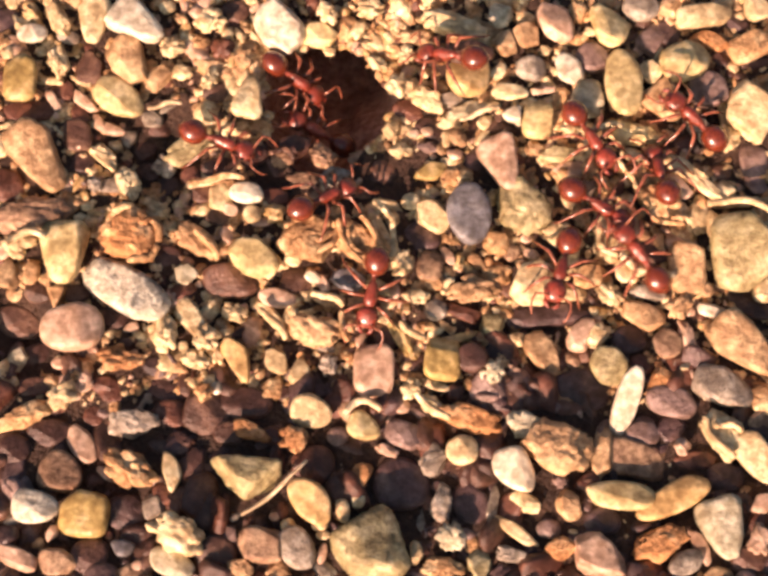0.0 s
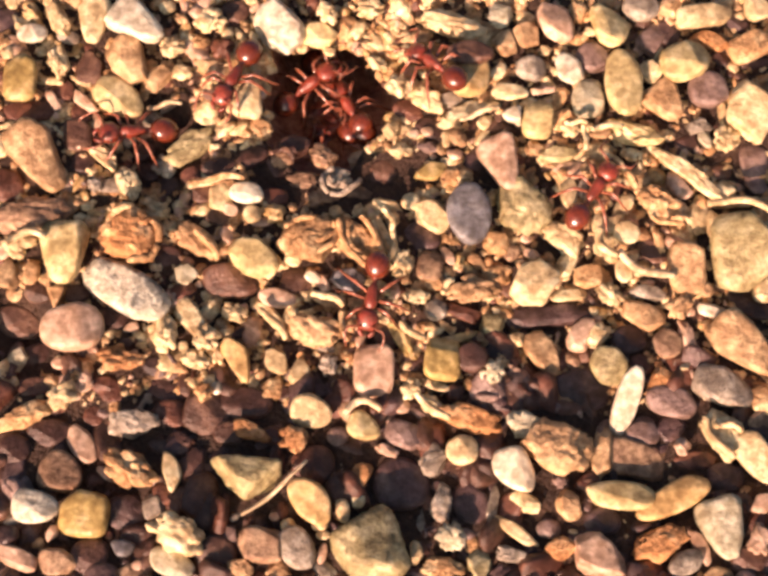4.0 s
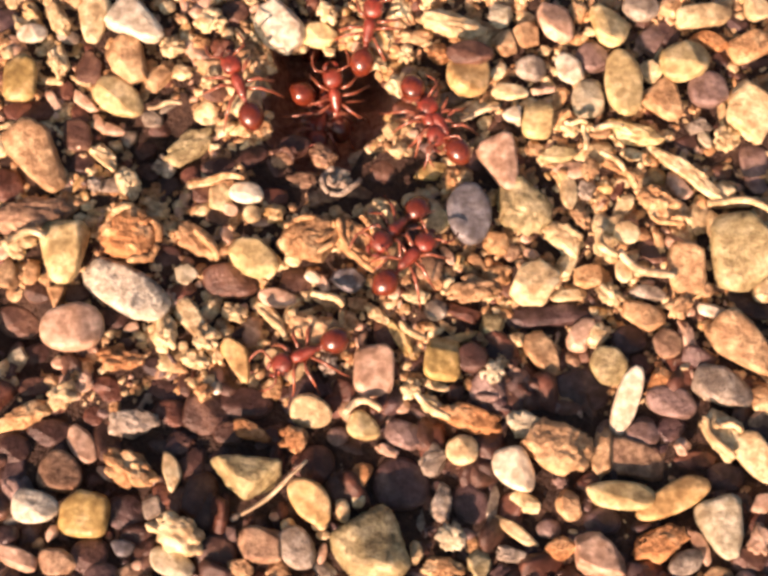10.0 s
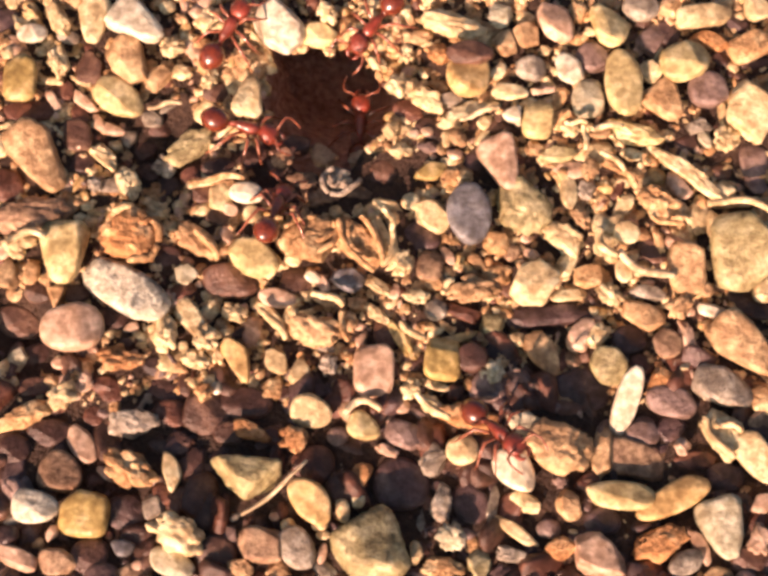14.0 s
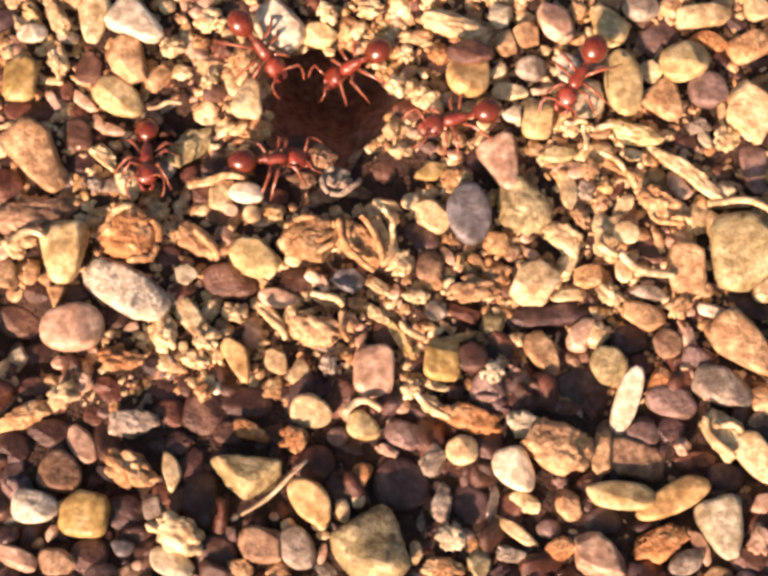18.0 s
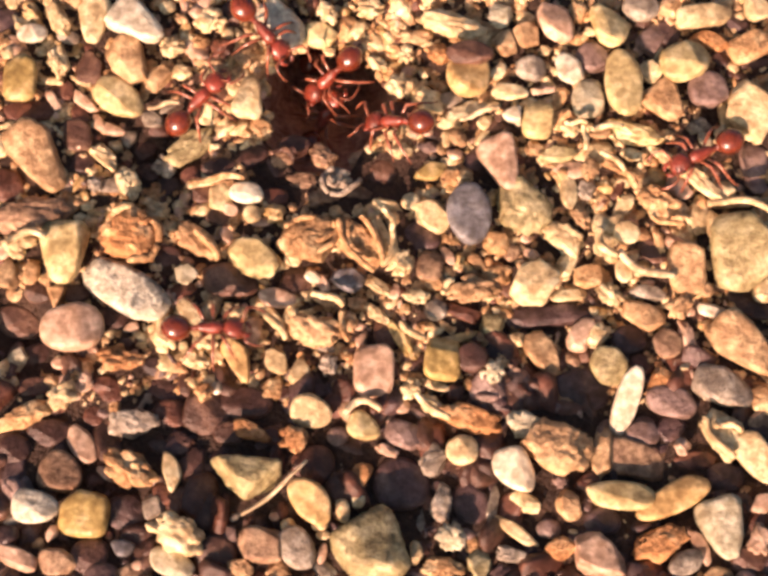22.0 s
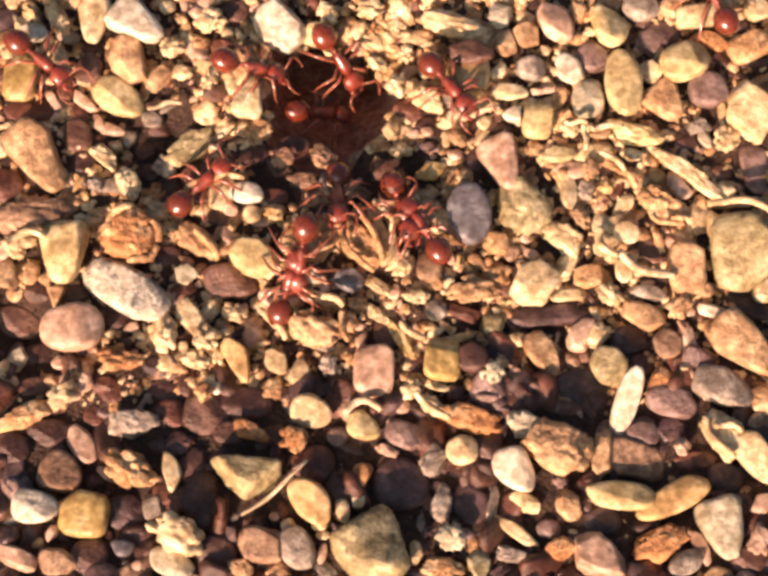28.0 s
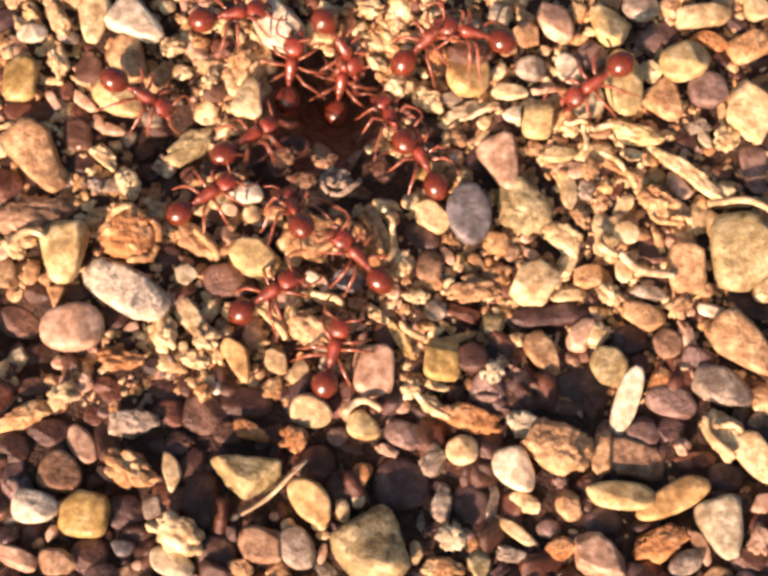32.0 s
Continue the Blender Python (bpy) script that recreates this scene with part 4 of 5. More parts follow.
twig(-5.0, 6.0, -7.0, 2.6, 1.0, 0.75, 2.4, STONE["orange"], "curled crumbly orange ridge of caked earth")
twig(-9.9, 5.4, -6.6, 6.2, 0.5, 0.65, 2.4, STONE["orange"], "curled crumbly orange ridge of caked earth")
twig(-9.0, 4.6, -6.3, 4.2, -0.3, 0.50, 2.4, STONE["orange"], "curled crumbly orange ridge of caked earth")
twig(23.2, 12.6, 25.4, 9.1, 0.3, 0.60, 2.4, STONE["orange"], "curled crumbly orange ridge of caked earth")
twig(21.9, 13.1, 24.3, 10.9, 0.4, 0.60, 2.4, STONE["cream"], "curled crumbly cream ridge of caked earth")
twig(26.8, 6.4, 30.2, 5.6, -0.4, 0.60, 2.4, STONE["orange"], "curled crumbly orange ridge of caked earth")
twig(-7.2, -1.6, -4.0, -2.8, 0.4, 0.80, 2.4, STONE["cream"], "curled crumbly cream ridge of caked earth")
twig(-0.2, 7.1, 0.8, 4.7, 0.5, 0.70, 2.4, STONE["cream"], "curled crumbly cream ridge of caked earth")
twig(0.8, 4.8, 0.0, 1.1, 0.6, 0.70, 2.4, STONE["cream"], "curled crumbly cream ridge of caked earth")
twig(-12.4, -3.0, -9.6, -6.0, 0.3, 0.80, 2.4, STONE["cream"], "curled crumbly cream ridge of caked earth")
twig(-4.1, -3.3, -3.5, -6.4, -0.3, 0.70, 2.4, STONE["orange"], "curled crumbly orange ridge of caked earth")
twig(-19.1, 5.1, -16.5, 1.9, 0.4, 0.80, 2.4, STONE["orange"], "curled crumbly orange ridge of caked earth")
twig(-27.4, 4.6, -25.1, 7.3, 1.0, 0.90, 2.4, STONE["orange"], "curled crumbly orange ridge of caked earth")
twig(-24.4, 6.3, -22.4, 3.6, 0.8, 0.90, 2.4, STONE["orange"], "curled crumbly orange ridge of caked earth")
twig(-22.5, 3.2, -25.4, 1.7, 0.6, 0.90, 2.4, STONE["orange"], "curled crumbly orange ridge of caked earth")
twig(-37.9, 3.2, -33.9, 4.3, 0.9, 0.80, 2.4, STONE["cream"], "curled crumbly cream ridge of caked earth")
twig(-19.4, 9.6, -14.1, 10.4, 0.4, 0.75, 2.4, STONE["orange"], "curled crumbly orange ridge of caked earth")
twig(32.5, 7.5, 38.7, 6.9, 0.7, 0.80, 2.4, STONE["cream"], "curled crumbly cream ridge of caked earth")
twig(-5.1, 12.0, -5.6, 9.2, -0.9, 0.70, 2.4, STONE["grey"], "curled crumbly grey ridge of caked earth")
twig(-5.4, 9.0, -2.4, 10.6, -0.5, 0.70, 2.4, STONE["grey"], "curled crumbly grey ridge of caked earth")
twig(-11.8, 14.1, -9.3, 13.4, 0.9, 0.70, 1.2, STONE["brown"], "curled crumbly brown ridge of caked earth")
twig(3.1, -11.4, 6.3, -14.0, -0.4, 0.80, 2.4, STONE["cream"], "curled crumbly cream ridge of caked earth")
twig(21.8, 5.4, 23.3, 2.3, -1.0, 0.90, 2.4, STONE["cream"], "curled crumbly cream ridge of caked earth")
twig(18.4, 15.9, 20.6, 16.0, 0.1, 0.60, 2.4, STONE["cream"], "curled crumbly cream ridge of caked earth")
twig(20.3, 15.9, 20.4, 13.0, 0.1, 0.60, 2.4, STONE["cream"], "curled crumbly cream ridge of caked earth")
twig(21.0, 15.4, 24.3, 15.8, 0.2, 0.70, 2.4, STONE["cream"], "curled crumbly cream ridge of caked earth")
twig(1.7, -4.4, 4.1, -6.1, -0.4, 0.80, 2.4, STONE["cream"], "curled crumbly cream ridge of caked earth")
twig(5.9, -1.7, 6.8, -0.2, 0.2, 0.70, 2.4, STONE["cream"], "curled crumbly cream ridge of caked earth")
twig(31.0, -13.9, 33.6, -17.8, -0.6, 0.80, 2.4, STONE["cream"], "curled crumbly cream ridge of caked earth")
twig(31.9, -14.9, 34.5, -15.3, 0.4, 0.70, 2.4, STONE["cream"], "curled crumbly cream ridge of caked earth")

for colour, pieces in chips.items():
    joined("gravel", pieces, STONE[colour], f"loose {colour} grit and small stones between the pebbles", "gravel")


# ---- the ants: one built in parts, the rest are copies ----
def shell(name, base, dark, rough, rugged=0.25):
    m, nt, p = mat(name)
    geo = nt.nodes.new("ShaderNodeTexCoord")
    n = node(nt, "ShaderNodeTexNoise", Scale=1800.0, Detail=4.0, Roughness=0.6)
    nt.links.new(geo.outputs["Object"], n.inputs["Vector"])
    info = nt.nodes.new("ShaderNodeObjectInfo")
    tone = mix(nt, ramp(nt, info.outputs["Random"], 0, 1), base, tuple(c * 0.72 for c in base))
    nt.links.new(mix(nt, ramp(nt, n.outputs[0], 0.4, 0.62), tone, dark), p.inputs["Base Color"])
    p.inputs["Roughness"].default_value = rough
    p.inputs["Coat Weight"].default_value = 0.8
    p.inputs["Coat Roughness"].default_value = 0.19
    b = node(nt, "ShaderNodeBump", Strength=rugged, Distance=0.00012)
    fine = node(nt, "ShaderNodeTexNoise", Scale=5200.0, Detail=4.0)
    nt.links.new(geo.outputs["Object"], fine.inputs["Vector"])
    nt.links.new(fine.outputs[0], b.inputs["Height"])
    nt.links.new(b.outputs[0], p.inputs["Normal"])
    return m


gaster_shell = shell("gaster_shell", (0.20, 0.038, 0.015), (0.10, 0.02, 0.009), 0.26, 0.35)
body_shell = shell("red_shell", (0.30, 0.047, 0.024), (0.13, 0.028, 0.013), 0.36, 0.9)
limb_shell = shell("limb_shell", (0.40, 0.14, 0.08), (0.20, 0.06, 0.03), 0.25)
eye_shell = shell("eye_shell", (0.02, 0.012, 0.01), (0.01, 0.008, 0.008), 0.2)


def blob(x, z, a, b, c, power=1.0, pitch=0.0, lumps=0.0, level=3):
    bm = bmesh.new()
    bmesh.ops.create_icosphere(bm, subdivisions=level, radius=1.0)
    turn = Euler((0, radians(pitch), 0)).to_matrix()
    for v in bm.verts:
        p = Vector([math.copysign(abs(q) ** power, q) for q in v.co])
        p *= 1 + lumps * math.sin(p.x * 4.2) * (0.5 + 0.5 * p.z)
        p = turn @ Vector((p.x * a, p.y * b, p.z * c))
        v.co = (p + Vector((x, 0, z))) * MM
    return bm


def gaster_mesh():
    bm = blob(0, 0, 1.55, 1.34, 1.25, 0.98)
    for v in bm.verts:
        s = v.co.x / MM / 1.55
        pinch = 1 - 0.22 * max(0.0, -s) ** 2.2 + 0.012 * math.sin(s * 16)
        v.co.y *= pinch
        v.co.z *= pinch
    for v in bm.verts:
        v.co += Vector((-3.15, 0, 1.75)) * MM
    return bm


def make_ant():
    ant = new("ant")
    head = finish("head", blob(2.55, 1.75, 1.12, 1.1, 0.82, 0.86, 18), body_shell, ant)
    for s in (-1, 1):
        eye = blob(0, 0, 0.2, 0.12, 0.2, 1, 0, 0, 2)
        for v in eye.verts:
            v.co += Vector((2.55, s * 1.04, 2.0)) * MM
        finish("eye", eye, eye_shell, head, "small black eye")
        jaw = bmesh.new()
        tube(jaw, [(q[0] * MM, s * q[1] * MM, q[2] * MM) for q in ((3.35, 0.62, 1.45), (3.75, 0.62, 1.3), (4.02, 0.38, 1.2), (4.08, 0.08, 1.15))], [0.26 * MM, 0.26 * MM, 0.2 * MM, 0.06 * MM])
        finish("mandible", jaw, body_shell, head)
        feel = bmesh.new()
        tube(feel, [(q[0] * MM, s * q[1] * MM, q[2] * MM) for q in ((3.2, 0.35, 2.15), (3.5, 1.1, 2.75), (3.7, 1.75, 2.8), (4.3, 1.95, 2.5), (5.0, 1.85, 2.0), (5.5, 1.6, 1.7))], [0.1 * MM, 0.12 * MM, 0.13 * MM, 0.1 * MM, 0.12 * MM, 0.06 * MM])
        finish("antenna", feel, limb_shell, head)
    finish("thorax", blob(0.35, 1.85, 1.5, 0.66, 0.74, 0.95, 6, 0.14), body_shell, ant)
    waist = blob(-1.25, 1.75, 0.42, 0.3, 0.45, 1, 0, 0, 2)
    finish("petiole", waist, body_shell, ant)
    finish("postpetiole", blob(-1.8, 1.75, 0.4, 0.4, 0.45, 1, 0, 0, 2), body_shell, ant)
    finish("gaster", gaster_mesh(), gaster_shell, ant, "glossy dark red gaster")
    for hip, knee, shin, foot in (((1.15, 0.42), (1.75, 1.5), (2.35, 2.25), (3.05, 2.85)), ((0.45, 0.48), (0.5, 1.9), (0.35, 2.9), (0.35, 3.9)), ((-0.2, 0.42), (-1.05, 1.75), (-1.9, 2.7), (-2.9, 3.6))):
        for s in (-1, 1):
            o = Vector((hip[0], s * hip[1], 1.4))
            pts = [(hip[0], s * hip[1], 1.4), ((hip[0] * 2 + knee[0]) / 3, s * (hip[1] * 2 + knee[1]) / 3, 1.75), (knee[0], s * knee[1], 2.45), (shin[0], s * shin[1], 1.25), ((shin[0] + foot[0]) / 2, s * (shin[1] + foot[1]) / 2, 0.45), (foot[0], s * foot[1], 0.05)]
            bm = bmesh.new()
            tube(bm, [(Vector(p) - o) * MM for p in pts], [r * MM for r in (0.24, 0.17, 0.2, 0.15, 0.1, 0.05)])
            leg = finish("leg", bm, limb_shell, ant)
            leg.location = o * MM
    return tagged(ant, "glossy reddish-brown harvester ant walking over gravel", "ant", "ants round the nest mouth")


ANT = make_ant()
SWARM = [ANT] + [copy_thing(ANT, pose(0, 0, 0)) for _ in range(24)]


def footing(x, y, turn):
    """Height and pitch in mm and degrees of a body that stands on the stones at x, y."""
    def top(px, py):
        best = surface(px, py)
        for sx, sy, r, peak in TOPS:
            d = ((px - sx) ** 2 + (py - sy) ** 2) / (r * r)
            if d < 1:
                best = max(best, peak - (1 - math.sqrt(1 - d)) * r * 0.8)
        return best
    c, s = math.cos(radians(turn)), math.sin(radians(turn))
    fore, mid, aft = [sum(top(x + c * k - s * w, y + s * k + c * w) for w in (-1.5, 0, 1.5)) / 3 for k in (2.6, 0, -2.8)]
    return max(mid, (fore + aft) / 2) + 0.15, max(-38.0, min(38.0, math.degrees(math.atan2(fore - aft, 5.4))))


def crawl(*rows):
    """One ant's way: rows of seconds, x, y in mm and heading; a fifth number is a depth below ground, down in the shaft."""
    ant = SWARM.pop(0)
    fine = []
    for a, b in zip(rows, rows[1:]):
        turn = (b[3] - a[3] + 180) % 360 - 180
        far = math.hypot(b[1] - a[1], b[2] - a[2])
        n = max(1, min(int((b[0] - a[0]) / 0.16), max(math.ceil(abs(turn) / 55), math.ceil(far / 1.6))))
        for k in range(n):
            s = k / n
            w = 0.0 if far < 0.3 else 6 * math.sin(3.0 * (a[0] + (b[0] - a[0]) * s) + a[1]) * math.sin(math.pi * s)
            deep = None if len(a) < 5 and len(b) < 5 else (a[4] if len(a) > 4 else 0) * (1 - s) + (b[4] if len(b) > 4 else 0) * s
            fine.append((a[0] + (b[0] - a[0]) * s, a[1] + (b[1] - a[1]) * s, a[2] + (b[2] - a[2]) * s, a[3] + turn * s + w, deep))
    last = rows[-1]
    fine.append((last[0], last[1], last[2], last[3], last[4] if len(last) > 4 else None))
    poses, gone, steps = [], 0.0, []
    for i, (t, x, y, h, deep) in enumerate(fine):
        if deep is None:
            y += 0.36 * (surface(x, y, 0.9) - surface(x, y))
        z, pitch = footing(x, y, h)
        if deep is not None:
            z, pitch = z - deep, pitch
        if i:
            gone += math.hypot(x - fine[i - 1][1], y - fine[i - 1][2]) + abs((h - fine[i - 1][3] + 180) % 360 - 180) * 0.03
        poses.append((t, pose(x * MM, y * MM, z * MM, 0, -pitch, h)))
        steps.append((t, gone))
    walk(ant, poses)
    legs = [c for c in ant.children if c.name.startswith("leg")]
    for leg in legs:
        o = leg.location.copy()
        side = 1 if o.y > 0 else -1
        third = round((o.x / MM + 0.2) / 0.65)
        phase = math.pi * ((third + (side > 0)) % 2)
        keys = []
        for t, g in steps:
            a = g * 1.9 + phase
            keys.append((t, Matrix.Translation(o) @ pose(0, 0, 0, side * 7 * max(0.0, math.cos(a)), 0, side * -15 * math.sin(a))))
        thin = [k for i, k in enumerate(keys) if i in (0, len(keys) - 1) or (k[1] - keys[i - 1][1]).to_translation().length >= 0 and (abs(steps[i][1] - steps[i - 1][1]) > 0.05 or abs(steps[min(i + 1, len(steps) - 1)][1] - steps[i][1]) > 0.05)]
        walk(leg, thin)



def motions():
    """Every ant's way over the whole clip."""
    crawl((0.00, -10.1, 22.4, -24), (1.00, -9.7, 22.0, -167), (1.80, -7.3, 39.6, 90, 21), (9.45, -6.3, 39.6, 90, 21), (10.05, -6.5, 18.6, -94), (11.00, -7.6, 2.3, -40), (12.00, -2.1, 2.2, 112), (13.00, 3.4, -9.4, 117), (14.00, 11.1, -16.3, -47), (14.50, 14.5, -19.3, -35), (15.53, 14.5, -46.0, -90), (21.70, -30.0, -46.0, 75), (22.50, -26.3, -28.6, 12), (23.00, -24.9, -28.2, 13), (23.50, -25.2, -27.2, 38), (24.00, -26.2, -25.0, 62), (24.50, -27.5, -19.5, 79), (25.00, -27.1, -14.1, 76), (25.50, -26.6, -12.1, 59), (26.48, -52.0, -12.1, 180), (32.00, -52.0, -12.1, 180))
    crawl((0.00, -7.7, 17.5, 158), (1.00, -2.8, 17.6, 168), (2.00, -5.4, 19.9, -173), (3.00, -4.2, 19.4, 112), (6.00, -3.4, 20.3, 141), (7.00, -3.9, 20.5, 128), (8.00, -5.0, 19.6, 142), (9.00, -3.0, 23.6, -119), (10.00, -5.3, 21.3, 99), (11.00, -3.3, 23.8, -152), (12.00, -3.3, 23.8, -152), (13.00, -1.2, 26.0, -133), (14.00, -0.8, 27.2, -130), (14.50, -2.0, 27.4, -115), (16.50, -0.9, 24.0, -154), (17.00, -1.1, 23.9, -157), (18.00, -2.3, 23.8, -163), (19.00, -3.3, 23.6, -138), (20.00, -3.6, 22.8, -165), (21.00, -4.8, 23.4, -153), (22.00, -4.8, 22.9, -150), (23.00, -3.8, 23.1, -164), (24.00, -4.3, 25.6, 131), (25.00, -2.8, 24.2, -100), (25.50, -2.7, 24.1, -102), (26.30, -5.3, 39.6, 90, 21), (32.00, -5.3, 39.6, 90, 21))
    crawl((0.00, -16.8, 14.4, -18), (3.00, -17.1, 13.8, -12), (3.59, -7.6, 18.6, 28), (4.19, -6.3, 39.6, 90, 21), (8.90, -6.3, 39.6, 90, 21), (9.50, -5.0, 18.6, -13), (10.00, 4.2, 17.2, -65), (11.00, 6.3, 19.6, -72), (12.00, 9.3, 20.7, -104), (12.83, -4.4, 18.6, -176), (13.43, -6.3, 39.6, 90, 21), (30.90, -6.3, 39.6, 90, 21), (31.50, -6.2, 18.6, 80), (32.00, -5.2, 25.8, -46))
    crawl((0.00, -6.1, 7.9, 32), (1.00, -5.3, 10.8, 101), (2.00, -3.1, 12.5, 97), (2.50, -5.9, 18.6, 114), (3.10, -6.3, 39.6, 90, 21), (4.40, -6.3, 39.6, 90, 21), (5.00, -7.0, 18.6, -106), (6.00, -12.1, -0.6, 150), (7.00, -9.5, -2.7, 161), (8.00, -9.6, -6.7, 108), (9.00, -7.2, -8.1, 149), (10.00, -7.4, -7.7, -157), (11.00, -6.4, 18.6, 88), (11.60, -6.3, 39.6, 90, 21), (30.90, -6.3, 39.6, 90, 21), (31.50, -7.2, 18.6, -149), (32.00, -13.9, 15.0, 38))
    crawl((0.00, -1.1, -1.2, -101), (6.00, -1.1, -1.7, -100), (7.00, -1.0, -1.3, -101), (8.00, -0.5, -1.5, -100), (9.00, 0.9, 0.4, 64), (10.00, 2.5, 1.4, 45), (11.00, 3.7, 6.8, 90), (12.00, 2.8, 12.0, 113), (13.00, -0.9, 15.0, 135), (14.00, -2.5, 19.9, 88, 3.0), (14.80, -5.1, 39.6, 90, 21), (28.90, -6.3, 39.6, 90, 21), (29.50, -6.1, 18.6, -81), (30.00, -4.7, 9.9, -86), (31.00, -4.4, 8.5, 86), (32.00, -8.6, 5.3, 110))
    crawl((0.00, 7.2, 21.7, 157), (2.00, 7.6, 21.8, 149), (3.00, 5.4, 21.8, 133), (6.00, 6.7, 21.9, 154), (7.00, 8.5, 22.0, -40), (8.00, 11.9, 21.9, -44), (9.00, 15.4, 25.1, -84), (9.80, 15.4, 46.0, 90), (12.30, 15.0, 46.0, -90), (13.00, 15.0, 28.6, 80), (13.70, 15.0, 46.0, 90), (15.80, 20.3, 46.0, -90), (16.50, 20.3, 29.6, 29), (17.20, 20.3, 46.0, 90), (32.00, 20.3, 46.0, 90))
    crawl((0.00, 20.9, 14.3, -57), (1.00, 17.4, 21.0, -67), (2.00, 19.1, 16.4, -54), (3.00, 13.0, 17.4, -162), (4.00, -4.0, 18.6, 173), (4.60, -6.3, 39.6, 90, 21), (5.67, -6.3, 39.6, 90, 21), (6.27, -7.6, 18.6, -139), (7.00, -17.1, 10.4, -7), (8.00, -11.6, 12.9, 28), (9.00, -9.8, 19.3, 55), (10.00, -7.2, 21.3, -25), (10.80, -6.6, 39.6, 90, 21), (31.00, -5.7, 39.6, 90, 21), (32.00, -4.3, 23.0, 76))
    crawl((0.00, 21.4, 7.4, -32), (1.00, 22.0, 9.6, -32), (2.00, 20.3, 13.5, 61), (3.00, 22.9, 11.5, 71), (6.00, 17.9, 3.3, 28), (7.00, 9.1, 11.5, 153), (8.00, 4.8, 15.7, 134), (9.00, 3.7, 16.4, 154), (10.00, 5.7, 16.0, 124), (11.00, 7.1, 18.0, 121), (11.68, -4.7, 18.6, 173), (12.28, -6.3, 39.6, 90, 21), (25.91, -6.3, 39.6, 90, 21), (26.51, -6.5, 18.6, -95), (27.50, -7.8, 1.9, -104), (28.00, -7.9, 2.1, -101), (29.00, -9.0, 2.3, -89), (30.00, -8.0, 3.0, -71), (31.00, -10.2, 0.7, -113), (32.00, -3.0, 1.9, 138))
    crawl((0.00, 17.5, 0.5, -107), (1.00, 17.3, 0.2, -108), (2.00, 14.3, -0.5, -54), (3.00, 5.6, 6.7, 130), (3.97, -4.9, 18.6, 133), (4.57, -6.3, 39.6, 90, 21), (5.90, -6.3, 39.6, 90, 21), (6.50, -5.8, 18.6, 59), (7.00, -2.1, 26.5, -158), (8.00, 0.3, 27.8, 50), (8.70, 0.3, 46.0, 90), (16.04, 16.3, 46.0, -90), (17.00, 16.3, 21.0, 97), (18.00, 20.1, 20.8, -121), (18.97, 20.1, 46.0, 90), (20.27, 21.0, 46.0, -90), (21.00, 21.0, 27.1, -176), (21.73, 21.0, 46.0, 90), (32.00, 21.0, 46.0, 90))
    crawl((0.00, 25.0, 2.6, 129), (1.04, 52.0, 2.6, 0), (32.00, 52.0, 2.6, 0))
    crawl((0.00, 30.9, 16.8, 143), (1.00, 29.7, 17.6, 135), (2.00, 25.1, 15.9, 86), (3.00, 22.1, 15.6, -167), (4.15, 52.0, 15.6, 0), (17.82, 52.0, 10.6, 180), (19.00, 21.2, 10.6, 97), (20.00, 22.9, 8.9, 112), (21.00, 29.4, 11.4, -167), (22.00, 32.2, 12.5, -156), (22.76, 52.0, 12.5, 0), (32.00, 52.0, 12.5, 0))
    crawl((0.00, 27.8, 10.2, 99), (1.00, 22.9, 8.9, 122), (2.12, 52.0, 8.9, 0), (19.30, 52.0, 28.4, 180), (20.00, 37.9, 28.4, 5), (20.70, 52.0, 28.4, 0), (22.23, 52.0, 25.2, 180), (23.00, 32.0, 25.2, -104), (24.00, 32.7, 25.5, 73), (25.00, 33.5, 27.5, 53), (25.50, 35.6, 27.4, 17), (27.50, 37.3, 26.6, 46), (28.00, 33.9, 29.4, 113), (28.70, 33.9, 46.0, 90), (32.00, 33.9, 46.0, 90))
    crawl((0.00, 18.8, 46.0, -90), (0.21, 18.8, 46.0, -90), (1.00, 18.8, 25.5, -85), (1.79, 18.8, 46.0, 90), (32.00, 18.8, 46.0, 90))
    crawl((0.00, -19.2, 46.0, -90), (0.23, -19.2, 46.0, -90), (1.00, -19.2, 26.1, 154), (2.00, -20.6, 22.2, 144), (3.00, -19.3, 19.0, -129), (6.00, -7.3, 25.1, -78), (7.00, -8.4, 25.3, -12), (8.00, -12.0, 23.8, 24), (9.00, -15.6, 21.3, 58), (10.00, -14.8, 19.8, 112), (11.00, -16.0, 18.1, 136), (12.00, -14.4, 18.1, -24), (13.00, -14.6, 16.8, -18), (14.50, -14.5, 16.0, -10), (16.50, -12.6, 13.9, -15), (17.00, -12.6, 13.8, -16), (18.00, -11.7, 12.6, 9), (19.00, -9.2, 14.3, 26), (20.00, -8.5, 16.2, 63), (21.00, -8.4, 18.7, 60), (22.00, -5.9, 21.4, 53, 2.5), (23.00, -8.3, 19.8, -58), (24.00, -7.3, 13.3, -97), (25.00, -6.1, 19.8, 27), (27.50, -7.6, 18.7, 7), (28.00, -7.6, 19.1, 13), (29.00, -8.1, 19.6, 3), (30.00, -12.1, 18.3, -28), (31.00, -11.8, 21.7, -7), (32.00, -9.5, 23.2, 79))
